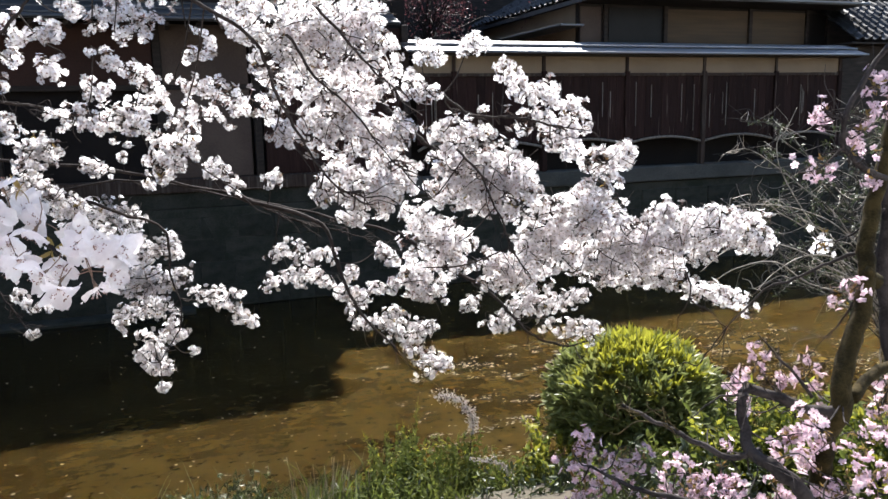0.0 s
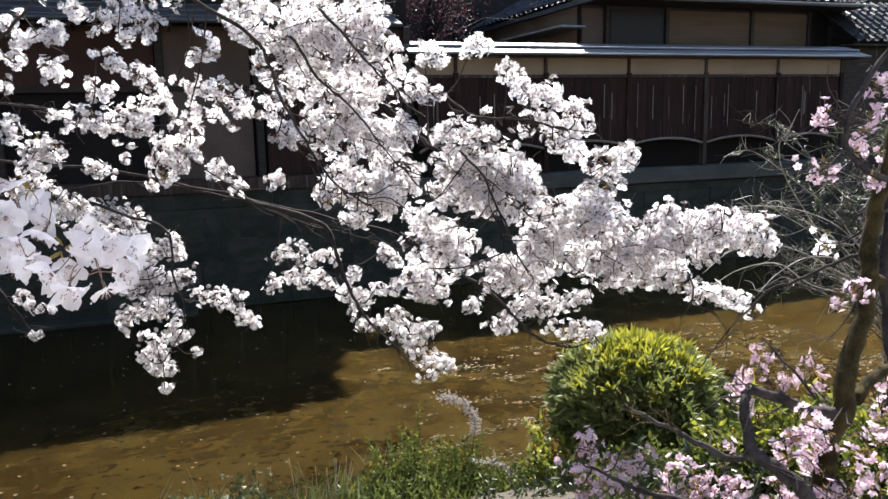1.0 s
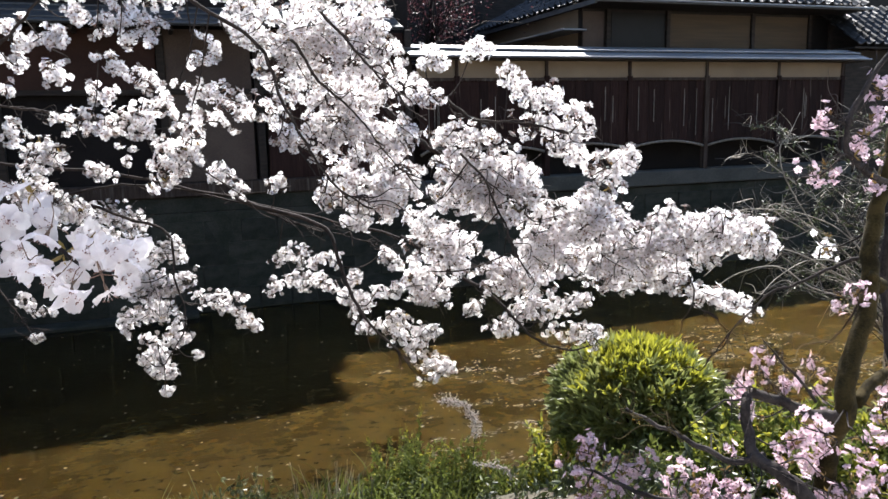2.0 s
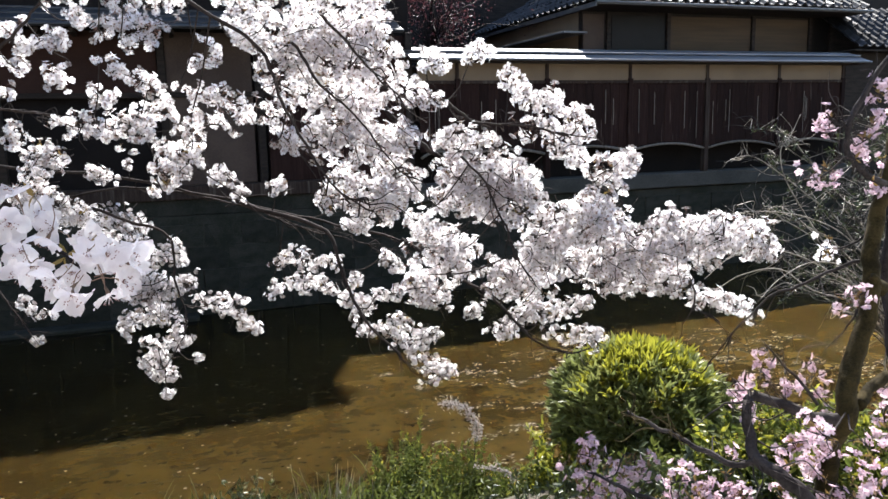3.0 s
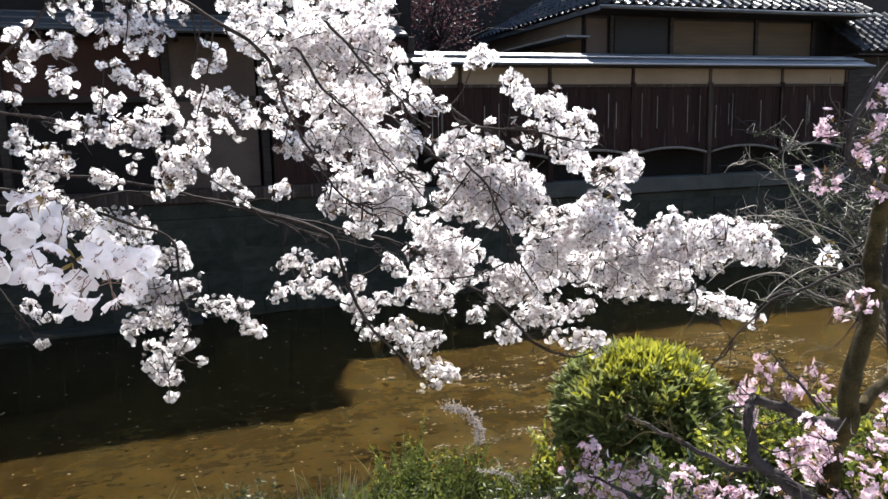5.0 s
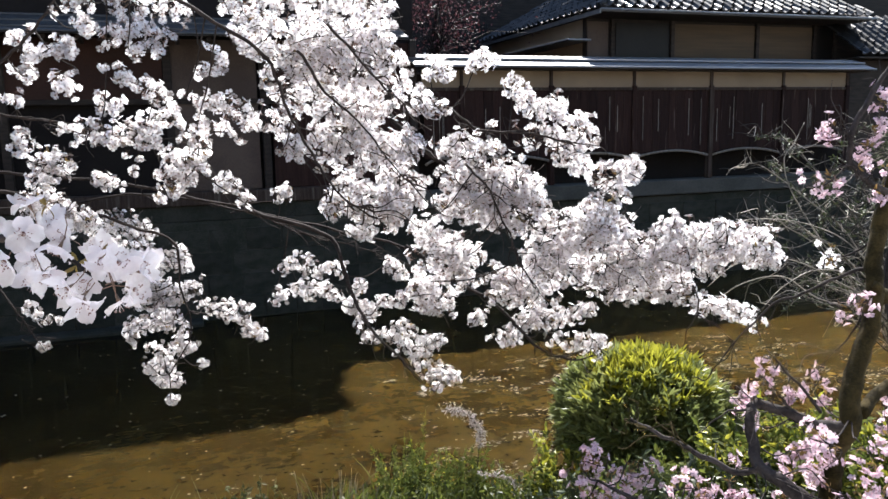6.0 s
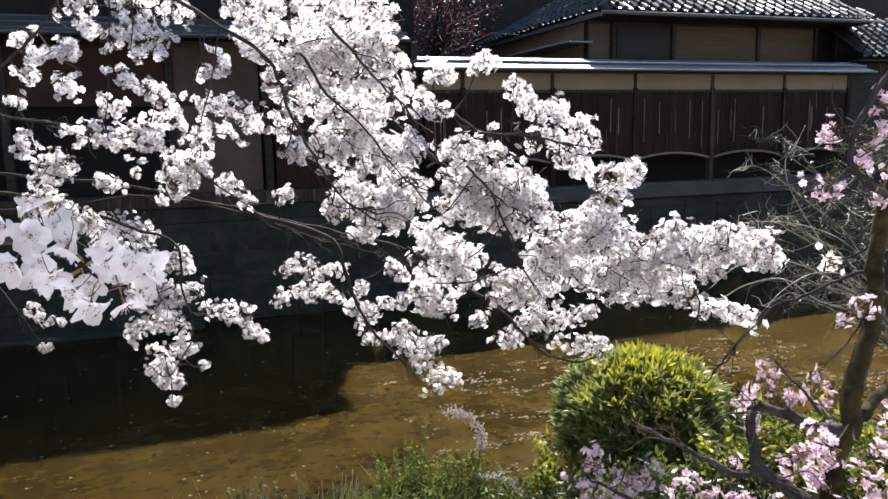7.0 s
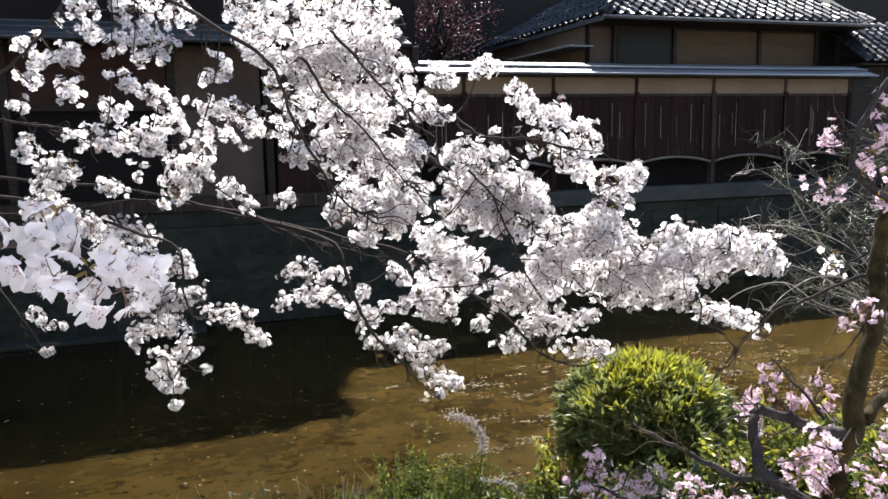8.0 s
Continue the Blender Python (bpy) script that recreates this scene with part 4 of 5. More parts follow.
cherry.spray('drop', [(-0.89, 3.84, 2.33, 0.047), (-0.80, 3.84, 2.35, 0.074), (-0.69, 3.84, 2.32, 0.067), (-0.57, 3.84, 2.32, 0.047)])
cherry.spray('drop', [(-0.33, 3.74, 2.36, 0.052), (-0.29, 3.74, 2.32, 0.059), (-0.25, 3.73, 2.29, 0.033)])
cherry.spray('drop', [(-0.47, 3.78, 2.25, 0.053), (-0.51, 3.77, 2.22, 0.027)])
cherry.spray('drop', [(-0.54, 3.76, 2.15, 0.060), (-0.47, 3.75, 2.12, 0.073), (-0.41, 3.75, 2.12, 0.046)])
cherry.spray('drop', [(-0.37, 3.71, 2.17, 0.052), (-0.28, 3.71, 2.18, 0.052), (-0.25, 3.72, 2.19, 0.039)])
cherry.spray('drop', [(-0.50, 3.74, 2.04, 0.046), (-0.43, 3.73, 1.99, 0.046), (-0.32, 3.73, 2.00, 0.066), (-0.25, 3.74, 2.02, 0.073)])
cherry.spray('drop', [(-0.26, 3.72, 1.93, 0.073), (-0.16, 3.72, 1.94, 0.080), (-0.08, 3.73, 1.97, 0.043)])
cherry.spray('drop', [(-0.21, 3.71, 1.88, 0.060), (-0.14, 3.70, 1.82, 0.080), (-0.02, 3.70, 1.78, 0.050), (-0.14, 3.69, 1.73, 0.046)])
cherry.spray('under', [(0.08, 3.65, 2.09, 0.045), (0.13, 3.65, 2.11, 0.052)])
cherry.spray('under', [(0.20, 3.58, 2.00, 0.064), (0.28, 3.59, 2.02, 0.077), (0.35, 3.60, 2.10, 0.070), (0.41, 3.61, 2.15, 0.051)])
cherry.spray('under', [(0.43, 3.60, 2.08, 0.077), (0.50, 3.60, 2.11, 0.064), (0.62, 3.60, 2.12, 0.057), (0.64, 3.61, 2.16, 0.032)])
cherry.spray('under', [(0.47, 3.58, 2.00, 0.070), (0.62, 3.58, 1.98, 0.064), (0.70, 3.58, 1.99, 0.051), (0.67, 3.57, 1.93, 0.045)])
cherry.spray('arm', [(0.54, 3.27, 2.52, 0.097), (0.64, 3.28, 2.59, 0.085), (0.47, 3.29, 2.64, 0.045)])
cherry.spray('arm', [(0.11, 3.33, 2.87, 0.097), (0.18, 3.31, 2.79, 0.102), (0.03, 3.31, 2.77, 0.097), (0.28, 3.31, 2.74, 0.085)])
cherry.spray('cross', [(-0.02, 3.40, 2.41, 0.101), (0.05, 3.39, 2.36, 0.083), (0.00, 3.42, 2.51, 0.071)])
cherry.spray('high', [(-0.52, 3.10, 2.73, 0.053), (-0.45, 3.09, 2.71, 0.069), (-0.31, 3.09, 2.71, 0.091), (-0.22, 3.09, 2.70, 0.075)])
cherry.spray('top', [(-0.49, 3.10, 3.33, 0.103), (-0.31, 3.10, 3.32, 0.103), (-0.62, 3.10, 3.31, 0.093), (-0.20, 3.08, 3.21, 0.062)])
cherry.spray('under', [(0.35, 3.53, 2.30, 0.093), (0.45, 3.53, 2.25, 0.062), (0.29, 3.52, 2.23, 0.062)])
cherry.spray('under', [(0.24, 3.53, 2.25, 0.062), (0.31, 3.53, 2.29, 0.062), (0.16, 3.55, 2.37, 0.037)])
cherry.spray('arm', [(0.08, 3.30, 2.69, 0.090), (0.19, 3.30, 2.65, 0.110), (0.27, 3.30, 2.71, 0.100)])
cherry.spray('arm', [(0.47, 3.36, 2.58, 0.100), (0.58, 3.36, 2.61, 0.100), (0.68, 3.36, 2.67, 0.070)])
cherry.spray('low', [(0.46, 3.38, 2.41, 0.090), (0.58, 3.38, 2.38, 0.100), (0.71, 3.38, 2.34, 0.080)])
cherry.spray('high', [(-0.37, 3.16, 2.75, 0.090), (-0.25, 3.16, 2.71, 0.100), (-0.23, 3.16, 2.82, 0.080)])
cherry.spray('high', [(-0.54, 3.12, 2.96, 0.060), (-0.40, 3.12, 3.03, 0.100), (-0.30, 3.12, 2.95, 0.090)])
cherry.spray('low', [(0.97, 3.36, 2.46, 0.110), (1.13, 3.36, 2.48, 0.120), (1.32, 3.36, 2.47, 0.110)])
cherry.spray('low', [(1.07, 3.36, 2.25, 0.050), (1.21, 3.36, 2.19, 0.050), (1.33, 3.36, 2.15, 0.040)])
cherry.spray('low', [(0.76, 3.37, 2.52, 0.100), (0.88, 3.37, 2.40, 0.110), (0.74, 3.37, 2.37, 0.090)])
# unseen upper boughs and sprays, added to cast shade on the blossom below
cherry.bough('crown', [(-2.6, 3.45, 4.5), (-2.45, 4.4, 4.9), (-2.0, 5.4, 5.1), (-1.4, 6.1, 5.0), (-0.9, 6.5, 4.85)], 0.05, 0.006)
cherry.bough('shade_near', [(-2.7, 3.4, 4.3), (-1.7, 2.8, 4.65), (-0.8, 2.35, 4.6), (-0.2, 2.2, 4.4)], 0.03, 0.005)
cherry.bough('shade_mid', [(-2.6, 3.45, 4.5), (-2.0, 4.0, 4.75), (-1.4, 4.35, 4.75), (-0.9, 4.5, 4.65)], 0.03, 0.005)
cherry.bough('shade_side', [(-2.2, 5.0, 5.0), (-2.3, 5.9, 4.95), (-2.2, 6.6, 4.8)], 0.02, 0.005)
cherry.bough('shade_out', [(-2.0, 4.0, 4.75), (-1.3, 4.5, 4.95), (-0.7, 4.7, 4.95), (-0.1, 4.75, 4.8)], 0.02, 0.005)
cherry.spray('shade_out', [(-1.25, 4.55, 4.85, 0.1), (-1.0, 4.6, 4.9, 0.11), (-0.8, 4.65, 4.85, 0.1)])
cherry.spray('shade_out', [(-0.7, 4.6, 4.75, 0.1), (-0.5, 4.65, 4.8, 0.11), (-0.3, 4.7, 4.8, 0.1)])
cherry.spray('shade_out', [(-1.5, 4.7, 4.95, 0.1), (-1.3, 4.8, 5.0, 0.1), (-1.1, 4.85, 5.0, 0.09)])
cherry.spray('shade_out', [(-0.75, 4.9, 5.05, 0.1), (-0.55, 4.9, 5.05, 0.1), (-0.35, 4.85, 5.0, 0.09)])
cherry.spray('shade_out', [(-0.9, 4.35, 4.7, 0.09), (-0.7, 4.35, 4.72, 0.09)])
cherry.spray('shade_mid', [(-1.9, 4.0, 4.55, 0.11), (-1.6, 4.1, 4.55, 0.11), (-1.3, 4.1, 4.5, 0.1)])
cherry.spray('crown', [(-1.3, 5.6, 4.6, 0.1), (-1.0, 5.7, 4.55, 0.1), (-0.75, 5.75, 4.55, 0.1)])
cherry.spray('shade_mid', [(-1.95, 4.1, 4.75, 0.1), (-1.7, 4.25, 4.75, 0.11), (-1.45, 4.3, 4.7, 0.1)])
cherry.spray('shade_mid', [(-1.2, 4.35, 4.7, 0.1), (-1.0, 4.4, 4.65, 0.1)])
cherry.spray('shade_mid', [(-1.6, 4.5, 4.6, 0.1), (-1.3, 4.6, 4.6, 0.1)])
cherry.spray('shade_near', [(-0.62, 2.25, 4.5, 0.1), (-0.42, 2.2, 4.45, 0.11), (-0.22, 2.2, 4.42, 0.09)])
cherry.spray('shade_near', [(-0.36, 1.78, 4.2, 0.1), (-0.2, 1.78, 4.2, 0.11), (-0.04, 1.78, 4.2, 0.1)])
cherry.spray('shade_near', [(-0.34, 2.3, 4.85, 0.1), (-0.18, 2.3, 4.85, 0.11), (0.0, 2.3, 4.85, 0.1)])
cherry.spray('shade_near', [(-0.36, 2.15, 4.66, 0.1), (-0.2, 2.15, 4.66, 0.11), (-0.02, 2.15, 4.66, 0.1)])
cherry.spray('shade_near', [(-0.3, 1.9, 4.32, 0.1), (-0.12, 1.9, 4.32, 0.1)])
cherry.spray('shade_near', [(-0.5, 2.4, 4.55, 0.1), (-0.3, 2.4, 4.6, 0.1)])
cherry.spray('shade_near', [(-0.34, 2.0, 4.42, 0.10), (-0.2, 1.98, 4.42, 0.11), (-0.06, 1.98, 4.42, 0.09)])
cherry.spray('shade_near', [(-0.3, 2.1, 4.5, 0.09), (-0.15, 2.08, 4.55, 0.09)])
cherry.spray('crown', [(-1.9, 5.6, 5.05, 0.1), (-1.6, 5.9, 5.0, 0.12), (-1.35, 6.2, 4.95, 0.11)])
cherry.spray('crown', [(-1.5, 6.0, 4.8, 0.1), (-1.2, 6.3, 4.75, 0.11), (-1.0, 6.5, 4.8, 0.09)])
cherry.spray('crown', [(-2.2, 4.9, 4.95, 0.1), (-1.9, 5.0, 4.95, 0.11), (-1.6, 5.1, 4.9, 0.1)])
cherry.spray('crown', [(-1.5, 5.3, 4.95, 0.1), (-1.2, 5.3, 4.9, 0.1), (-0.95, 5.4, 4.9, 0.08)])
# another unseen bough overhead, added to dim the near blossoms
cherry.bough('shade_over', [(-1.7, 2.8, 4.65), (-1.0, 1.8, 4.4), (-0.4, 1.1, 4.2)], 0.02, 0.004)
cherry.spray('shade_over', [(-0.95, 1.6, 4.25, 0.11), (-0.7, 1.45, 4.25, 0.12), (-0.45, 1.4, 4.2, 0.11)])
cherry.spray('shade_over', [(-0.7, 1.1, 4.1, 0.11), (-0.45, 1.0, 4.1, 0.12), (-0.2, 1.05, 4.1, 0.1)])
cherry.spray('shade_over', [(-0.35, 1.5, 4.3, 0.11), (-0.15, 1.55, 4.3, 0.11), (0.05, 1.6, 4.3, 0.1)])
cherry.spray('crown', [(-1.7, 6.0, 4.55, 0.1), (-1.45, 6.1, 4.6, 0.11), (-1.2, 6.2, 4.6, 0.1)])
cherry.spray('crown', [(-1.6, 6.4, 4.9, 0.1), (-1.35, 6.5, 4.9, 0.1)])
cherry.spray('crown', [(-2.0, 5.5, 4.6, 0.1), (-1.75, 5.6, 4.65, 0.11), (-1.5, 5.7, 4.65, 0.1)])
cherry.spray('shade_side', [(-2.3, 5.5, 4.95, 0.11), (-2.25, 6.0, 4.9, 0.12), (-2.2, 6.5, 4.8, 0.11)])
cherry.spray('crown', [(-1.85, 6.1, 4.75, 0.1), (-1.6, 6.4, 4.7, 0.1)])
cherry.spray('shade_side', [(-2.0, 6.3, 4.75, 0.1), (-1.9, 6.6, 4.7, 0.1)])
cherry.twigs('low', 0.25, 0.62, 26, 0.22)
cherry.twigs('low2', 0.3, 1.0, 22, 0.2)
cherry.twigs('top', 0.5, 0.95, 14, 0.16)
cherry.twigs('mid', 0.2, 1.0, 20, 0.2)
cherry.twigs('drip', 0.3, 1.0, 12, 0.1)
cherry.twigs('cross', 0.2, 1.0, 9, 0.14)
cherry.twigs('high', 0.45, 1.0, 14, 0.15)
cherry.twigs('front', 0.2, 1.0, 9, 0.13)
cherry.twigs('front2', 0.2, 1.0, 9, 0.13)
cherry.twigs('arm', 0.3, 0.8, 8, 0.14)
cherry.twigs('under', 0.4, 1.0, 8, 0.12)
cherry.spray('hang', [(-1.98, 3.85, 2.62, 0.10), (-1.86, 3.86, 2.58, 0.08)])
cherry.twigs('drop', 0.2, 1.0, 14, 0.16)
cherry.bough("spur", [(1.07, 3.36, 2.30), (1.031, 3.22, 2.207), (0.995, 3.2, 2.133), (0.975, 3.2, 2.05)], 0.004, 0.002)
cherry.bough("spur_side", [(1.031, 3.22, 2.207), (1.085, 3.2, 2.178), (1.155, 3.2, 2.117), (1.186, 3.2, 2.055)], 0.003, 0.0016)
cherry.twigs("spur_side", 0.2, 1.0, 5, 0.08)
# a low twig close by, its blossoms one by one
near_rng = np.random.default_rng(21)
cherry.bough("near", [(-3.2, 2.9, 2.6), (-2.2, 2.1, 2.75), (-1.2, 1.3, 2.90), (-0.62, 0.86, 2.905), (-0.45, 0.76, 2.90), (-0.35, 0.73, 2.878)], 0.014, 0.0012)


def soft_flower(seed, cup, size=0.0188):
    """A large blossom with broad, notched, unevenly curled petals, thin stamens and a red heart."""
    rng = np.random.default_rng(seed)
    v, f, s = [], [], []
    for k in range(5):
        turn, lift = 2 * math.pi * k / 5 + rng.normal() * 0.10, cup * rng.uniform(0.5, 1.5)
        twist, curl, wave = rng.normal() * 0.4, rng.normal() * 0.32, rng.uniform(0, 6)
        n0 = len(v)
        for u in np.linspace(0, 1, 6):
            for w in np.linspace(-1, 1, 5):
                half = 0.07 + 0.40 * math.sin(math.pi * min(1.0, u ** 0.8 * 0.86))
                r = 0.10 + u * (0.90 - 0.10 * (1 - abs(w)) * u - 0.06 * w * w)
                across = w * half
                h = lift * u ** 1.3 + 0.22 * half * w * w + curl * u ** 3 + twist * across * u + 0.09 * u * math.sin(4 * w + 6 * u + wave)
                v.append((size * (r * math.cos(turn) - across * math.sin(turn)), size * (r * math.sin(turn) + across * math.cos(turn)), size * h))
        for i in range(5):
            for j in range(4):
                q = n0 + i * 5 + j
                f.append((q, q + 1, q + 6, q + 5))
                s.append(0)
    n0 = len(v)
    v += [(size * 0.13 * math.cos(a), size * 0.13 * math.sin(a), size * 0.05) for a in np.arange(8) * 0.7854] + [(0, 0, -size * 0.6)]
    f.append(tuple(range(n0, n0 + 8)))
    s.append(2)
    for j in range(8):
        f.append((n0 + (j + 1) % 8, n0 + j, n0 + 8))
        s.append(1)
    for k in range(14):
        a, r = rng.uniform(0, 6.28), rng.uniform(0.15, 0.42)
        tip = np.array((r * math.cos(a), r * math.sin(a), rng.uniform(0.3, 0.5))) * size
        for line, rad, slot in (([(0, 0, 0.0), tip * (0.5, 0.5, 0.6), tip], 0.012, 0), ([tip, tip + (0, 0, size * 0.06)], 0.035, 2)):
            tv, tf = tube(line, size * rad, 3)
            n0 = len(v)
            v += [tuple(p) for p in tv]
            f += [tuple(n0 + i for i in q) for q in tf]
            s += [slot] * len(tf)
    tv, tf = tube([(0, 0, -size * 0.55), (size * 0.15, 0, -size * 1.2), (size * 0.5, 0, -size * 1.7)], size * 0.028, 5)
    n0 = len(v)
    v += [tuple(p) for p in tv]
    f += [tuple(n0 + i for i in q) for q in tf]
    return v, f, s + [1] * len(tf)


# near blossoms take the petal copy with shade in its colour
near_meshes = []
for seed, cup in ((1, 0.22), (2, 0.5), (3, 0.75), (4, 0.36)):
    v_, f_, s_ = soft_flower(seed, cup)
    me = bpy.data.meshes.new("blossom")
    me.from_pydata([tuple(q) for q in v_], [], f_)
    for mt in (PETAL_SHADED, CALYX, STAMEN):
        me.materials.append(mt)
    me.polygons.foreach_set("material_index", np.array(s_, dtype=np.int32))
    me.polygons.foreach_set("use_smooth", np.ones(len(me.polygons), dtype=bool))
    near_meshes.append(me)
# where each blossom sits, and the way it faces
for place, way in (((-0.402, 0.68, 2.920), (0.5, -1, 0.1)), ((-0.428, 0.69, 2.893), (0.1, -1, -0.4)), ((-0.402, 0.71, 2.876), (0.5, -0.6, -0.7)),
                   ((-0.416, 0.72, 2.944), (-0.3, -0.5, 0.9)), ((-0.366, 0.68, 2.868), (-0.3, -1, -0.4)), ((-0.346, 0.67, 2.856), (0.2, -0.6, -0.9)),
                   ((-0.320, 0.69, 2.890), (0.7, -0.6, 0.5)), ((-0.312, 0.70, 2.862), (1.0, -0.3, -0.3)), ((-0.337, 0.70, 2.884), (-0.2, -0.5, 0.9)),
                   ((-0.372, 0.72, 2.852), (-0.7, -0.3, -0.7)), ((-0.430, 0.74, 2.865), (-0.3, -0.8, -0.6)), ((-0.332, 0.71, 2.848), (0.3, -0.1, -1.0)),
                   ((-0.448, 0.72, 2.925), (-0.6, -0.8, 0.1)), ((-0.356, 0.73, 2.888), (-0.6, 0.1, 0.9)), ((-0.395, 0.73, 2.900), (-0.2, -0.4, -0.8)),
                   ((-0.309, 0.71, 2.878), (0.9, 0.2, 0.5)), ((-0.385, 0.75, 2.862), (0.2, -0.8, -0.5)), ((-0.405, 0.76, 2.905), (-0.4, -0.7, 0.3)),
                   ((-0.360, 0.76, 2.872), (0.6, -0.8, 0.2)), ((-0.430, 0.78, 2.915), (0.7, -0.7, 0.4)), ((-0.345, 0.77, 2.866), (-0.5, -0.8, -0.2)),
                   ((-0.450, 0.78, 2.880), (0.3, -0.9, -0.3)), ((-0.385, 0.79, 2.888), (0.1, -0.6, 0.8)), ((-0.330, 0.78, 2.880), (0.5, -0.7, -0.5))):
    tm = Matrix(turn_to(np.array(way) + 0.15 * random_unit(near_rng), near_rng.uniform(0, 6.28)).tolist()).to_4x4()
    share("blossom", near_meshes[int(near_rng.integers(4))], cherry.boughs["near"], Matrix.Translation(Vector(place) - Vector(cherry.base.tolist())) @ tm)
young = Heap()
for cx, cy, cz in ((-0.385, 0.74, 2.880), (-0.41, 0.74, 2.940), (-0.36, 0.74, 2.884)):
    for _ in range(5):
        v, f = leaf(near_rng.uniform(0.012, 0.02), 0.006)
        young.add(np.array((cx, cy, cz)) - cherry.base + v @ turn_to(random_unit(near_rng), near_rng.uniform(0, 6)).T, f)
young.link("young_leaves", LEAF_BRONZE, cherry.boughs["near"], kind="stuff")

weeping = Tree("pink_cherry_tree", (1.42, 2.85, 1.3), "small pink double-flowered cherry with crooked mossy branches", BARK_GREEN, PINK_FLOWERS, [PETAL_PINK, CALYX, PETAL_DEEP, LEAF_BRONZE], 31, 1.25, 0.8, -0.5, 0.044, (4, 8), least=2)
weeping.bough("trunk", [(1.42, 2.85, 1.25), (1.40, 2.74, 1.58), (1.355, 2.62, 1.82), (1.342, 2.52, 1.99), (1.415, 2.61, 2.2), (1.492, 2.7, 2.42), (1.565, 2.79, 2.67), (1.65, 2.88, 2.91), (1.72, 2.98, 3.18), (1.78, 3.2, 3.6), (1.76, 3.4, 3.9)], 0.040, 0.020, "trunk", 12)
weeping.bark = BARK_GREY
weeping.bough("left", [(1.36, 2.53, 1.99), (1.27, 2.50, 1.995), (1.169, 2.46, 2.012), (1.087, 2.43, 2.052), (0.999, 2.4, 2.092), (0.955, 2.38, 2.085)], 0.021, 0.015)
weeping.bough("elbow", [(0.975, 2.39, 2.092), (0.940, 2.36, 2.06), (0.937, 2.34, 2.00), (0.940, 2.30, 1.948), (1.0, 2.25, 1.908), (1.095, 2.2, 1.82), (1.2, 2.25, 1.5)], 0.014, 0.025)
weeping.bough("side", [(0.97, 2.31, 1.94), (0.88, 2.30, 1.92), (0.80, 2.33, 1.94), (0.73, 2.36, 1.97), (0.66, 2.39, 2.01), (0.58, 2.43, 2.05)], 0.012, 0.006)
weeping.bough("arch", [(0.97, 2.38, 2.08), (0.89, 2.38, 2.09), (0.84, 2.38, 2.07), (0.77, 2.39, 1.99)], 0.005, 0.0015)
weeping.bark = BARK_GREEN
weeping.bough("knot", [(1.53, 2.71, 2.38), (1.505, 2.69, 2.40), (1.48, 2.67, 2.43)], 0.032, 0.014)
weeping.twigs("side", 0.2, 1.0, 10, 0.12)
weeping.bough("right", [(1.39, 2.53, 2.02), (1.53, 2.63, 2.06), (1.64, 2.69, 2.1)], 0.022, 0.018)
weeping.bark = BARK_GREY
weeping.bough("second", [(1.76, 2.72, 1.3), (1.76, 2.72, 1.65), (1.68, 2.78, 2.03), (1.65, 2.84, 2.34), (1.66, 2.9, 2.7), (1.72, 2.96, 3.08)], 0.032, 0.02)
weeping.bough("curl", [(1.6, 2.8, 2.75), (1.46, 2.71, 2.81), (1.4, 2.73, 2.88), (1.42, 2.75, 3.0), (1.59, 2.83, 3.22)], 0.013, 0.009)
weeping.bough("shoot", [(1.22, 2.48, 2.04), (1.1, 2.5, 2.18), (1.05, 2.51, 2.25)], 0.006, 0.002)
weeping.bough("reach", [(1.528, 2.77, 2.492), (1.369, 2.85, 2.39), (1.235, 2.88, 2.313), (1.18, 2.9, 2.265), (1.089, 2.94, 2.153), (1.025, 2.97, 2.041)], 0.007, 0.0025)
# unseen top bough with two sprays, added to shade the pink blossoms under it
weeping.bough("crown", [(1.78, 3.2, 3.6), (1.72, 3.45, 3.85), (1.55, 3.6, 3.95), (1.35, 3.65, 3.95)], 0.014, 0.004)
weeping.spray("crown", [(1.45, 3.5, 3.92, 0.09), (1.55, 3.5, 3.92, 0.1), (1.68, 3.5, 3.9, 0.1)])
weeping.spray("crown", [(1.62, 3.42, 3.85, 0.1), (1.76, 3.45, 3.85, 0.1)])
weeping.bough("fall", [(1.48, 2.7, 2.46), (1.459, 2.72, 2.314), (1.421, 2.76, 2.186), (1.378, 2.79, 2.091)], 0.005, 0.002)
weeping.bough("tip", [(1.62, 2.84, 2.62), (1.58, 2.98, 2.5), (1.5, 3.06, 2.46)], 0.005, 0.002)
weeping.twigs("reach", 0.2, 1.0, 8, 0.15)
weeping.twigs("fall", 0.2, 1.0, 8, 0.15)
weeping.twigs("left", 0.3, 1.0, 12, 0.14)
weeping.twigs("elbow", 0.0, 0.9, 14, 0.16)
weeping.twigs("curl", 0.1, 1.0, 12, 0.16)
weeping.spray("tip", [(1.49, 3.06, 2.44, 0.024), (1.54, 3.06, 2.455, 0.026), (1.52, 3.07, 2.52, 0.02)], [PETAL, CALYX, STAMEN, LEAF_BRONZE])
weeping.bough("low", [(1.1, 2.2, 1.75), (0.95, 2.3, 1.72), (0.7, 2.45, 1.7), (0.5, 2.6, 1.74)], 0.016, 0.005)
weeping.spray('low', [(0.47, 2.80, 1.73, 0.066), (0.55, 2.79, 1.71, 0.066), (0.64, 2.79, 1.66, 0.066)])
weeping.spray('low', [(0.46, 2.73, 1.62, 0.065), (0.56, 2.72, 1.60, 0.065)])
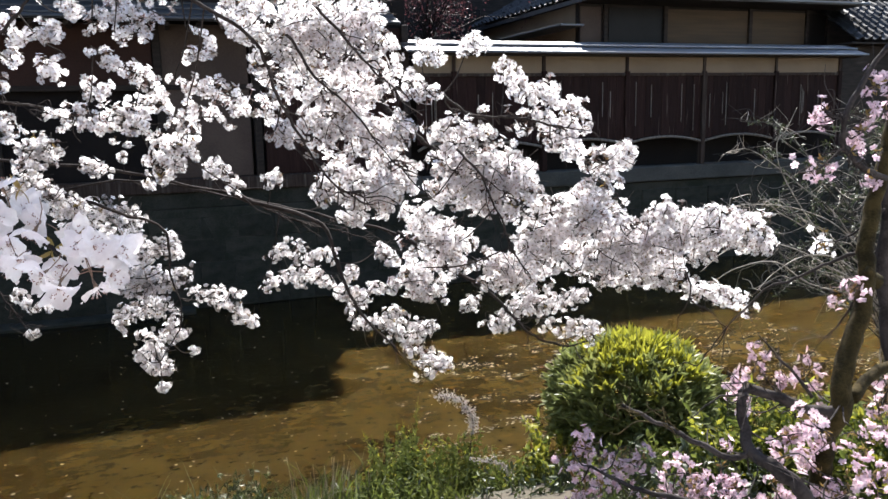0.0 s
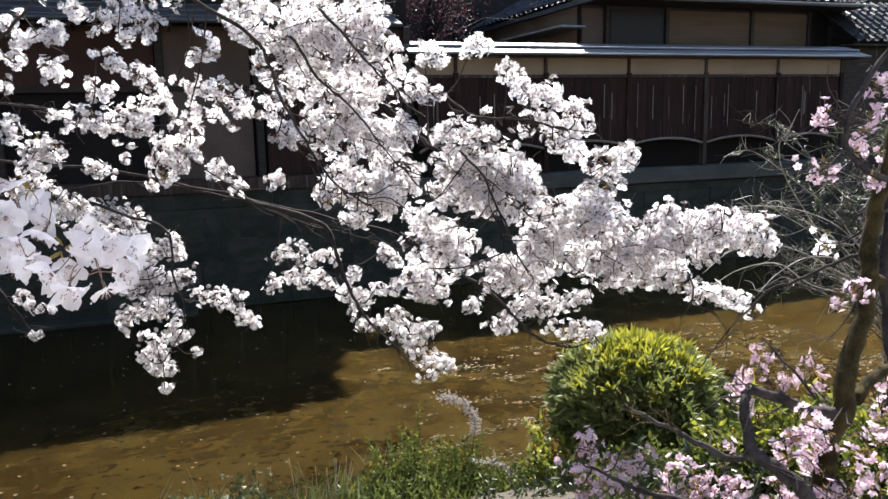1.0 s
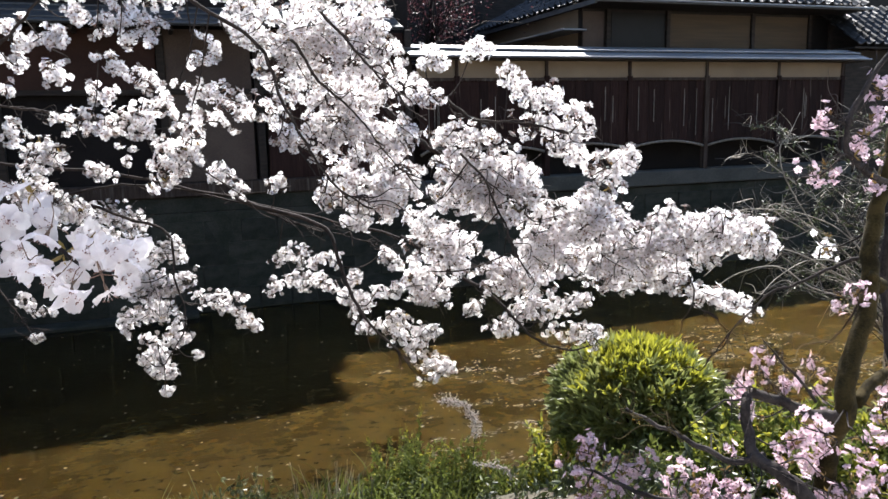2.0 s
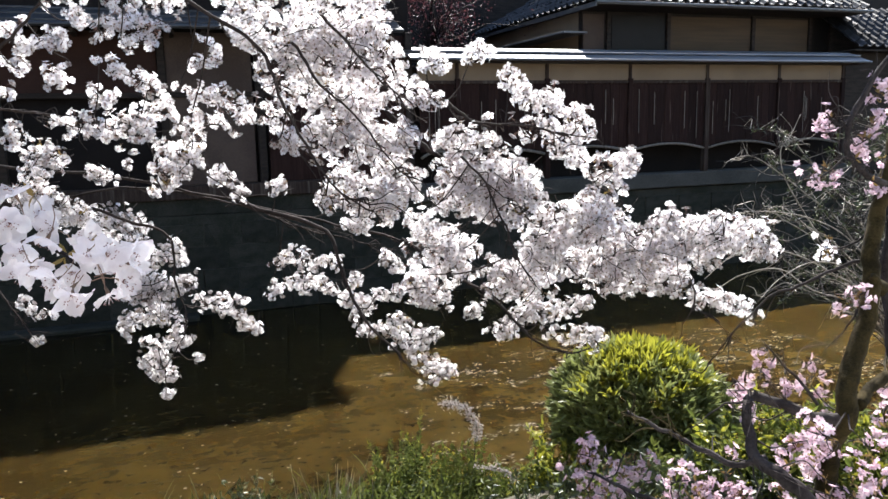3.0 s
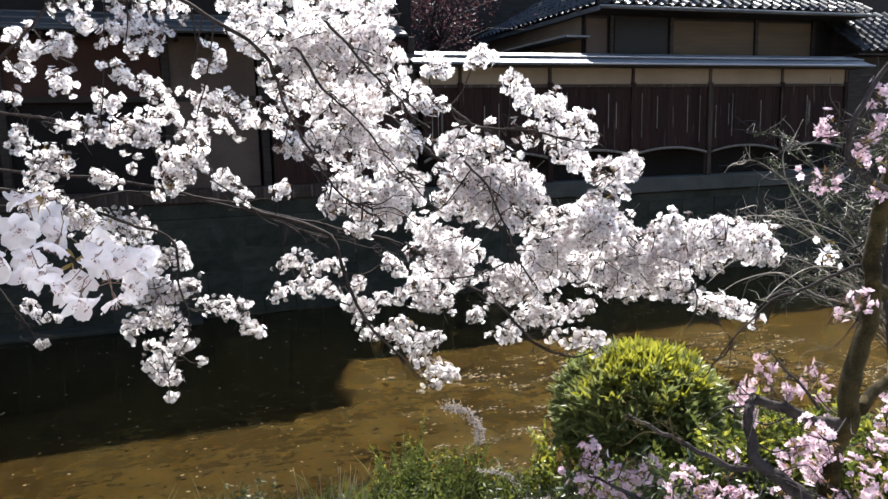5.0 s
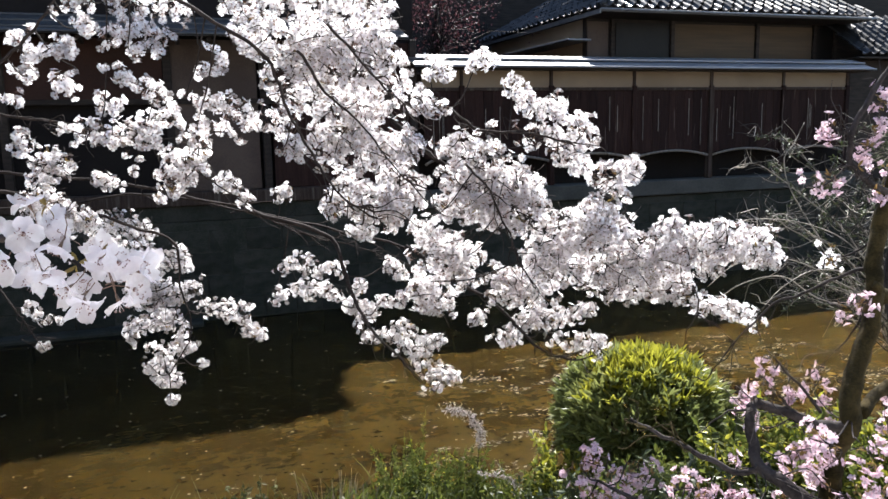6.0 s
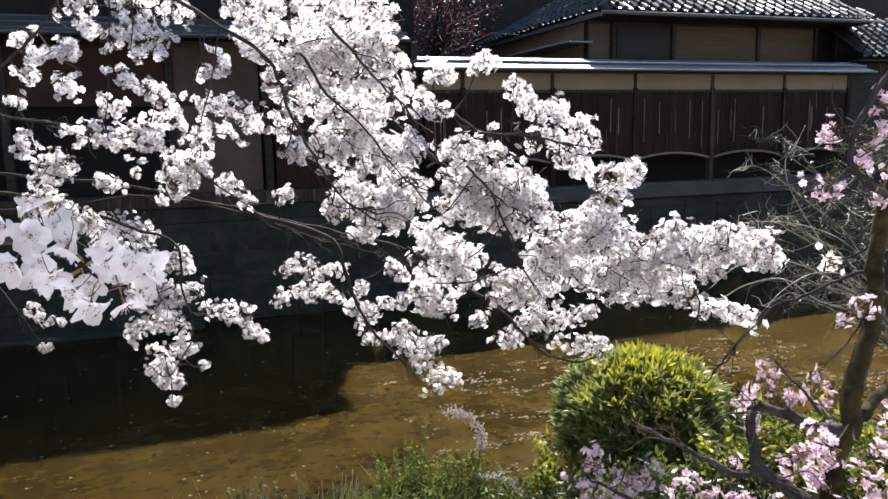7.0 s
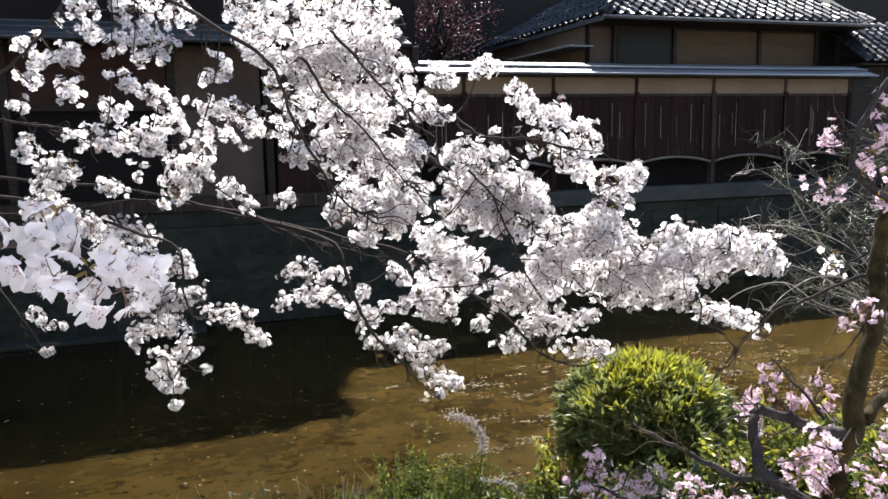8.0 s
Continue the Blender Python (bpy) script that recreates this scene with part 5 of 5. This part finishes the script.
weeping.spray('low', [(0.78, 2.59, 1.71, 0.065), (0.90, 2.59, 1.71, 0.061), (0.86, 2.58, 1.65, 0.061)])
weeping.spray('low', [(0.99, 2.49, 1.73, 0.059), (0.97, 2.48, 1.67, 0.059), (1.06, 2.49, 1.69, 0.047)])
weeping.spray('elbow', [(1.19, 2.57, 1.86, 0.068), (1.21, 2.55, 1.78, 0.060)])
weeping.spray('trunk', [(1.12, 2.24, 2.04, 0.052), (1.18, 2.24, 2.00, 0.052), (1.12, 2.23, 1.95, 0.042)])
weeping.spray('elbow', [(1.28, 2.45, 1.75, 0.058), (1.35, 2.44, 1.71, 0.069), (1.24, 2.43, 1.67, 0.058)])
weeping.spray('second', [(1.54, 2.63, 1.63, 0.054), (1.58, 2.64, 1.67, 0.050)])
weeping.spray('left', [(1.02, 2.70, 2.06, 0.025), (1.05, 2.69, 2.01, 0.037), (1.12, 2.69, 2.01, 0.046)])
weeping.spray('left', [(1.12, 2.71, 2.09, 0.025), (1.11, 2.70, 2.05, 0.025)])
weeping.spray('shoot', [(1.21, 2.71, 2.11, 0.029), (1.22, 2.70, 2.04, 0.042)])
weeping.spray('left', [(1.32, 2.75, 2.03, 0.042), (1.37, 2.75, 2.05, 0.046), (1.41, 2.76, 2.07, 0.038)])
weeping.spray('shoot', [(1.13, 2.67, 2.17, 0.024)])
weeping.spray('left', [(1.03, 2.59, 1.96, 0.020)])
weeping.spray('right', [(1.68, 2.87, 1.84, 0.058), (1.70, 2.85, 1.75, 0.053)])
weeping.spray('second', [(1.69, 2.84, 1.94, 0.039)])
weeping.spray('curl', [(1.33, 2.75, 3.01, 0.024), (1.37, 2.74, 2.96, 0.030), (1.32, 2.74, 2.95, 0.020)])
weeping.spray('curl', [(1.53, 2.80, 3.04, 0.053), (1.56, 2.81, 3.10, 0.045)])
weeping.spray('curl', [(1.46, 2.73, 2.92, 0.028), (1.52, 2.73, 2.90, 0.036)])
weeping.spray('curl', [(1.24, 2.71, 2.78, 0.016), (1.30, 2.71, 2.81, 0.032), (1.34, 2.72, 2.84, 0.028)])
weeping.spray('curl', [(1.42, 2.72, 2.84, 0.036), (1.48, 2.71, 2.77, 0.028)])
weeping.spray('second', [(1.60, 2.84, 2.98, 0.041)])
weeping.spray('reach', [(1.36, 2.69, 2.36, 0.020), (1.38, 2.68, 2.34, 0.020)])
weeping.spray('trunk', [(1.42, 2.64, 2.37, 0.020)])
weeping.spray('curl', [(1.42, 2.75, 3.01, 0.028), (1.48, 2.74, 2.97, 0.036)])
weeping.spray('second', [(1.59, 2.82, 2.84, 0.037), (1.56, 2.80, 2.72, 0.029)])
weeping.spray('low', [(0.66, 2.80, 1.73, 0.052), (0.73, 2.78, 1.64, 0.061)])
weeping.spray('low', [(0.69, 2.63, 1.63, 0.058), (0.79, 2.63, 1.61, 0.050)])
weeping.spray('elbow', [(1.13, 2.54, 1.70, 0.052), (1.16, 2.53, 1.64, 0.060)])
weeping.spray('trunk', [(1.25, 2.29, 2.02, 0.043), (1.31, 2.28, 1.95, 0.043)])
weeping.spray('left', [(1.26, 2.67, 1.89, 0.046), (1.36, 2.67, 1.89, 0.042)])
weeping.spray('side', [(0.91, 2.57, 1.89, 0.024), (0.95, 2.55, 1.77, 0.032)])


# ---- bushes, weeds and grass ----
def shoots(heap, rng, tips, leaf_kinds, count, slot_of, spread=0.9):
    for tip, way in tips:
        slot = slot_of(tip, rng)
        for _ in range(count):
            v, f = leaf_kinds[rng.integers(len(leaf_kinds))]
            d = np.asarray(way) + spread * random_unit(rng)
            heap.add(np.asarray(tip) + v * rng.uniform(0.7, 1.15) @ turn_to(d, rng.uniform(0, 6.28)).T, f, slot)


def round_bush():
    rng = np.random.default_rng(41)
    base = np.array((1.12, 4.45, 0.82))
    b = thing("round_bush", pose(*base), "clipped round evergreen bush, new growth and sunlit top coloured yellow-green", "bush")
    centre = np.array((1.12, 4.42, 1.265)) - base
    green = Heap()
    for k in range(9):
        a = k * 0.7
        tip = centre + np.array((0.3 * math.cos(a), 0.3 * math.sin(a), 0.12))
        link_mesh("stem", *tube(spline([(0.05 * math.cos(a), 0.05 * math.sin(a), -0.15), (0.12 * math.cos(a), 0.12 * math.sin(a), 0.25), tip], 5), np.linspace(0.013, 0.005, 11), 6), BARK, b, smooth=True)
    kinds = [leaf(l, w) for l, w in ((0.085, 0.021), (0.065, 0.018), (0.10, 0.022))]
    tips = []
    for _ in range(2300):
        d = random_unit(rng)
        if d[2] < -0.9:
            continue
        lump = 1 + 0.10 * noise.noise(tuple(d * 2.6)) + 0.05 * noise.noise(tuple(d * 7))
        r = lump * rng.uniform(0.80, 1.0)
        tips.append((centre + d * r * np.array((0.50, 0.46, 0.385)), d + np.array((0, 0, 0.55))))
    # new growth and the sunlit top share one yellow-green, likelier with height
    shoots(green, rng, tips, kinds, 9, lambda p, g: 1 if (p[2] - centre[2]) / 0.37 > g.uniform(0.42, 1.1) else 0)
    green.link("foliage", [LEAF_BUSH, LEAF_YELLOW], b, kind="stuff")


round_bush()


def leafy_plant(name, label, base, size, count, seed, mats, leaf_size, slot_share=0.06, group=""):
    """Upright thin stems with small leaves all along."""
    rng = np.random.default_rng(seed)
    p = thing(name, pose(*base), label, "plant", group)
    green = Heap()
    kinds = [leaf(leaf_size * 1.35 * k, leaf_size * 0.55 * k) for k in (0.8, 1.0, 1.2)]
    for _ in range(count):
        a, q = rng.uniform(0, 6.28), rng.uniform(0, 1) ** 0.5
        foot = np.array((0.5 * size[0] * q * math.cos(a), 0.5 * size[1] * q * math.sin(a), -0.08))
        h = size[2] * rng.uniform(0.45, 1.0) * (1 - 0.45 * q ** 2)
        lean = rng.normal(size=2) * 0.26 * h
        path = spline([foot, foot + (lean[0] * 0.4, lean[1] * 0.4, 0.55 * h), foot + (lean[0], lean[1], h + 0.08)], 5)
        link_mesh("stem", *tube(path, np.linspace(0.003, 0.001, len(path)), 3), mats[0], p)
        for t in np.linspace(0.15, 1.0, int(h / 0.0075)):
            c = path[min(int(t * (len(path) - 1)), len(path) - 2)]
            c = c + (path[-1] - path[0]) * 0.1 * rng.uniform(-0.5, 0.5)
            v, f = kinds[rng.integers(3)]
            green.add(c + v @ turn_to(random_unit(rng) + np.array((0, 0, 0.4)), rng.uniform(0, 6.28)).T, f, 1 if rng.random() < slot_share else 0)
    green.link("leaves", mats, p, kind="stuff")
    return p


leafy_plant('leafy_weed', 'low leafy green weed on the bank', (-0.27, 4.51, 0.60), (0.46, 0.35, 0.62), 120, 101, [LEAF_WEED, LEAF_YELLOW], 0.020, group='bank plants')
leafy_plant('leafy_weed', 'low leafy green weed on the bank', (-0.06, 4.38, 0.69), (0.5, 0.3, 0.26), 60, 102, [LEAF_WEED, LEAF_YELLOW], 0.020, group='bank plants')
leafy_plant('leafy_weed', 'low leafy green weed on the bank', (0.12, 4.46, 0.69), (0.2, 0.2, 0.46), 55, 103, [LEAF_WEED, LEAF_YELLOW], 0.020, group='bank plants')
leafy_plant('leafy_weed', 'low leafy green weed beside the round bush', (0.42, 4.23, 0.84), (0.5, 0.3, 0.21), 80, 104, [LEAF_WEED, LEAF_YELLOW], 0.026, group='bank plants')
leafy_plant('leafy_weed', 'low leafy green weed on the bank', (-0.48, 4.32, 0.65), (0.4, 0.3, 0.33), 50, 105, [LEAF_WEED, LEAF_YELLOW], 0.023, group='bank plants')
leafy_plant('yellow_green_shrub', 'yellow-green shrub beside the round bush', (0.59, 4.15, 0.91), (0.35, 0.3, 0.44), 50, 106, [LEAF_YELLOW, LEAF_WEED], 0.030, slot_share=0.45, group='bank plants')
leafy_plant('yellow_green_shrub', 'yellow-green shrub under the pink cherry', (1.56, 3.36, 1.30), (0.9, 0.5, 0.54), 110, 107, [LEAF_WEED, LEAF_YELLOW], 0.034, slot_share=0.25, group='bank plants')
leafy_plant('yellow_green_shrub', 'yellow-green shrub under the pink cherry', (1.86, 3.15, 1.37), (0.7, 0.5, 0.45), 100, 108, [LEAF_WEED, LEAF_YELLOW], 0.034, slot_share=0.25, group='bank plants')
leafy_plant('leafy_weed', 'dark leafy weed under the pink cherry', (1.07, 3.02, 1.34), (0.9, 0.5, 0.32), 80, 109, [LEAF_DARK, LEAF_WEED], 0.034, group='bank plants')
leafy_plant('leafy_weed', 'leafy weed at the foot of the round bush', (1.02, 3.40, 1.23), (0.9, 0.5, 0.27), 80, 113, [LEAF_WEED, LEAF_DARK], 0.034, group='bank plants')
leafy_plant('leafy_weed', "dark green weed at the water's edge", (-1.24, 4.13, 0.61), (0.4, 0.3, 0.48), 40, 114, [LEAF_DARK, LEAF_WEED], 0.024, group='bank plants')
leafy_plant('leafy_weed', "dark green weed at the water's edge", (-1.45, 4.07, 0.60), (0.35, 0.3, 0.41), 36, 115, [LEAF_DARK, LEAF_WEED], 0.024, group='bank plants')
leafy_plant('leafy_weed', 'dark leafy weed between round bush and grass', (0.48, 3.73, 1.06), (0.8, 0.5, 0.15), 70, 110, [LEAF_DARK, LEAF_WEED], 0.03, group='bank plants')
leafy_plant('leafy_weed', 'dark leafy weed below the round bush', (0.87, 3.67, 1.14), (0.8, 0.5, 0.16), 70, 111, [LEAF_DARK, LEAF_WEED], 0.034, group='bank plants')
leafy_plant('leafy_weed', 'low leafy green weed on the bank', (-0.18, 4.02, 0.84), (0.9, 0.4, 0.20), 70, 112, [LEAF_WEED, LEAF_DARK], 0.026, group='bank plants')


def grass_tuft(base, seed, count=60, height=0.34, spread=0.3, mats=(LEAF_WEED, LEAF_DARK)):
    rng = np.random.default_rng(seed)
    blades = Heap()
    for _ in range(count):
        a, q = rng.uniform(0, 6.28), rng.uniform(0, 1) ** 0.6 * spread
        foot = np.array((q * math.cos(a), q * math.sin(a), -0.05))
        h = height * rng.uniform(0.5, 1.1)
        lean = np.array((rng.normal() * 0.45 + 0.15, rng.normal() * 0.3, 0)) * h
        w = rng.uniform(0.003, 0.006)
        pts = spline([foot, foot + lean * 0.25 + (0, 0, 0.6 * h), foot + lean + (0, 0, h * rng.uniform(0.8, 1.0))], 4)
        side = np.array((math.cos(a + 1.3), math.sin(a + 1.3), 0.0))
        n = len(pts)
        wd = w * (1 - np.linspace(0, 1, n) ** 2)[:, None]
        v = np.vstack([pts - side * wd, pts + side * wd])
        blades.add(v, [(i, i + 1, n + i + 1, n + i) for i in range(n - 1)], 0 if rng.random() < 0.75 else 1)
    ob = blades.link("grass", list(mats), m=pose(*base), kind="stuff")
    return tagged(ob, "tuft of long green grass on the bank", "grass", "bank grass")


grass_tuft((-1.69, 4.30, 0.42), 200, height=0.47, mats=(LEAF_DARK, LEAF_WEED))
grass_tuft((-1.38, 4.21, 0.54), 201, height=0.42, mats=(LEAF_DARK, LEAF_WEED))
grass_tuft((-1.15, 4.21, 0.59), 202, height=0.35, mats=(LEAF_DARK, LEAF_WEED))
grass_tuft((-0.90, 4.26, 0.60), 203, height=0.35, mats=(LEAF_DARK, LEAF_WEED))
grass_tuft((-0.70, 4.31, 0.61), 204, height=0.35)
grass_tuft((-1.89, 4.29, 0.36), 205, height=0.46, mats=(LEAF_DARK, LEAF_WEED))
grass_tuft((-0.77, 4.10, 0.70), 206, height=0.23)
grass_tuft((-1.48, 4.10, 0.58), 207, height=0.33, mats=(LEAF_DARK, LEAF_WEED))
grass_tuft((-0.53, 4.33, 0.64), 208, height=0.39)
grass_tuft((-0.33, 4.33, 0.67), 209, height=0.39)
grass_tuft((-0.12, 4.28, 0.73), 210, height=0.31)
grass_tuft((0.08, 4.23, 0.79), 211, height=0.27)
grass_tuft((0.27, 4.18, 0.84), 212, height=0.18)
grass_tuft((-0.44, 4.02, 0.80), 213, height=0.20)
grass_tuft((-0.68, 4.24, 0.65), 214, height=0.45)
grass_tuft((-1.21, 4.06, 0.65), 215, height=0.31, mats=(LEAF_DARK, LEAF_WEED))
grass_tuft((-2.05, 4.19, 0.40), 216, height=0.44, mats=(LEAF_DARK, LEAF_WEED))


def reed_tuft(base, seed, count=14, height=0.4):
    """Stiff brown reed stalks."""
    rng = np.random.default_rng(seed)
    h = Heap()
    for _ in range(count):
        foot = np.array((rng.normal() * 0.09, rng.normal() * 0.06, -0.08))
        top = foot + (rng.normal() * 0.05 + 0.03, rng.normal() * 0.03, height * rng.uniform(0.6, 1.1))
        h.add(*tube(spline([foot, (foot + top) / 2 + rng.normal(size=3) * 0.01, top], 3), np.linspace(0.0035, 0.0015, 7), 4))
    ob = h.link("reed", TWIG_BARE, m=pose(*base), kind="stuff")
    tagged(ob, "dry brown reed stalks at the water's edge", "reed", "bank grass")


reed_tuft((-0.82, 4.23, 0.63), 300, height=0.45)
reed_tuft((-0.70, 4.24, 0.65), 301, height=0.46)
reed_tuft((-0.59, 4.28, 0.65), 302, height=0.40)


def bare_shrub():
    """Leafless thin branches, arching over the water, with a little dark evergreen inside."""
    rng = np.random.default_rng(61)
    base = np.array((3.5, 5.3, 0.5))
    b = thing("bare_shrub", pose(*base), "tangled leafless shrub with pale thin twigs over the water", "shrub")
    joints = []
    for k in range(46):
        tip = np.array((rng.uniform(2.3, 3.5), rng.uniform(4.8, 6.2), rng.uniform(1.75, 2.95)))
        mid = base * 0.45 + tip * 0.55 + np.array((0.25, 0.1, rng.uniform(0.0, 0.3)))
        path = spline([base + rng.normal(size=3) * (0.25, 0.25, 0.02), mid, tip, tip + (rng.uniform(-0.35, 0.1), rng.uniform(-0.2, 0.2), rng.uniform(-0.3, 0.1))], 8)
        path = path + np.array([[0.035 * noise.noise((p[0] * 6 + j * 7, p[1] * 6, p[2] * 6 + k)) for j in range(3)] for p in path])
        # every third stem takes the sunlit tone, the others the shaded copy
        stem = link_mesh("stem", *tube(path - base, np.linspace(0.008, 0.0022, len(path)), 5), TWIG_BARE if k % 3 == 0 else TWIG_SHADED, b, smooth=True)
        joints += [q for q in path[len(path) // 2:] if q[0] > 2.35]
        twigs = Heap()
        for _ in range(22):
            i = int(rng.integers(len(path) // 3, len(path)))
            d = rng.normal(size=3) * (0.15, 0.12, 0.10) + np.array((-0.04, 0, 0.02))
            q = path[i]
            twigs.add(*tube(spline([q, q + d * 0.5 + rng.normal(size=3) * 0.04, q + d + rng.normal(size=3) * 0.02], 5) - base, np.linspace(0.0032, 0.0015, 11), 3), int(rng.random() < 0.45))
        twigs.link("fine_twig_tangle", [TWIG_SHADED, TWIG_BARE], stem, kind="stuff")
    for sweep in ([(1.56, 4.5, 1.97), (1.77, 4.61, 2.05), (2.05, 4.72, 2.06), (2.35, 4.89, 1.88), (2.94, 5.05, 1.6)],
                  [(1.61, 4.8, 1.99), (1.84, 4.93, 2.11), (2.14, 4.93, 2.14), (2.57, 5.1, 1.95), (3.08, 5.14, 1.57)],
                  [(1.87, 4.58, 1.89), (2.05, 4.71, 2.0), (2.31, 4.82, 2.08), (2.67, 5.01, 1.96), (3.11, 5.13, 1.49)],
                  [(1.81, 5.17, 2.34), (2.08, 5.18, 2.37), (2.42, 5.17, 2.32), (2.78, 5.24, 2.12), (3.15, 5.14, 1.57)],
                  [(2.48, 5.49, 3.01), (2.41, 5.47, 2.87), (2.33, 5.44, 2.73), (2.45, 5.4, 2.4), (3.1, 5.3, 1.4)]):
        path = spline(sweep + [tuple(base)], 6)
        link_mesh("stem", *tube(path - base, np.linspace(0.0022, 0.007, len(path)), 5), TWIG_BARE, b, smooth=True)
    green = Heap()
    kinds = [leaf(0.036, 0.014), leaf(0.028, 0.011)]
    for _ in range(3600):
        c = joints[int(rng.integers(len(joints)))] + rng.normal(size=3) * 0.012
        v, f = kinds[rng.integers(2)]
        green.add(c - base + v @ turn_to(random_unit(rng), rng.uniform(0, 6.28)).T, f)
    green.link("leaves", LEAF_DARK, b, kind="stuff")


bare_shrub()


def white_spike_plant(base=(0.106, 4.5, 0.75), tall=1.0, seed=71):
    """Arching stems set with tiny white flowers."""
    rng = np.random.default_rng(seed)
    base = np.array(base)
    p = thing("white_flower_spray", pose(*base), "arching stem of tiny white flowers over the water", "plant")
    path = spline([base + (0, 0, -0.1), base + (0.017, 0, 0.25 * tall), base + (0.033, 0, 0.37 * tall), base + (0.007, 0, 0.475 * tall), base + (-0.07, 0.02, 0.53 * tall), base + (-0.175, 0.03, 0.55 * tall)], 8)
    link_mesh("stem", *tube(path - base, np.linspace(0.004, 0.0012, len(path)), 4), BARK, p)
    bloom = Heap()
    small = [flower(size=0.0062, cup=c) for c in (0.25, 0.4)]
    for i in range(len(path) // 3, len(path)):
        for _ in range(int(18 * tall)):
            v, f, s = small[rng.integers(2)]
            c = path[i] + rng.normal(size=3) * 0.020 * tall
            bloom.add(c - base + v @ turn_to(random_unit(rng), rng.uniform(0, 6)).T, f, s)
    bloom.link("bloom", [TINY_BLOOM, CALYX, STAMEN], p, kind="stuff")


white_spike_plant()
white_spike_plant((0.30, 4.2, 0.80), 0.4, 72)


def red_tree():
    """A dark-red leaved tree in the yard behind the fence."""
    rng = np.random.default_rng(81)
    base = np.array((-0.4, 17.6, 1.65))
    t = thing("red_leaved_tree", pose(*base), "small dark-red leaved tree in the yard behind", "tree")
    link_mesh("trunk", *tube(spline([base, base + (0.1, 0, 1.5), base + (0.0, 0.1, 3.0), base + (0.2, 0, 4.4)], 5) - base, np.linspace(0.09, 0.03, 16), 8), BARK, t, smooth=True)
    crown = Heap()
    kinds = [leaf(0.06, 0.03)]
    for _ in range(60):
        c = base + (0.1, 0, 3.9) + rng.normal(size=3) * (0.75, 0.6, 0.55)
        crown.add(*tube(np.array([base + (0.1, 0, 3.0), (base + (0.1, 0, 3.6) + c) / 2, c]) - base, (0.012, 0.008, 0.004), 3), 1)
        for _ in range(30):
            v, f = kinds[0]
            crown.add(c - base + rng.normal(size=3) * 0.16 + v @ turn_to(random_unit(rng), rng.uniform(0, 6)).T, f, 0)
    crown.link("crown", [LEAF_RED, BARK], t, kind="stuff")


red_tree()


def floating_petals():
    """Fallen petals, scattered and drawn into loose rafts along the stream."""
    rng = np.random.default_rng(91)
    h = Heap()

    def petal(x, y, s, wide=1.0):
        a = rng.uniform(0, 6.28)
        n = 6
        rim = [(x + wide * s * math.cos(a + k * 6.283 / n) * (1 if k % 3 else 1.25), y + 0.8 * s * math.sin(a + k * 6.283 / n), 0.004 + 0.004 * rng.random()) for k in range(n)]
        h.add([(x, y, 0.003)] + rim, [(0, 1 + k, 1 + (k + 1) % n) for k in range(n)])

    for _ in range(700):
        petal(rng.uniform(-9, 10), -8.05 + 7.7 * rng.uniform(0, 1) ** 1.7, rng.uniform(0.007, 0.017))
    for _ in range(240):
        petal(rng.uniform(-5, 6), rng.uniform(-8.0, -4.8), rng.uniform(0.006, 0.014))
    for _ in range(230):
        cx, cy = rng.uniform(-2.6, 3.5), rng.uniform(-8.0, -4.0)
        length = rng.uniform(0.05, 0.25)
        for _ in range(int(rng.integers(4, 15))):
            petal(cx + rng.normal() * length * 0.5, cy + rng.normal() * 0.03, rng.uniform(0.005, 0.013), 1.7)
    tagged(h.link("floating_petals", FALLEN, m=FAR, kind="stuff"), "pale fallen petals drifting on the water", "petals", kind="stuff")


floating_petals()
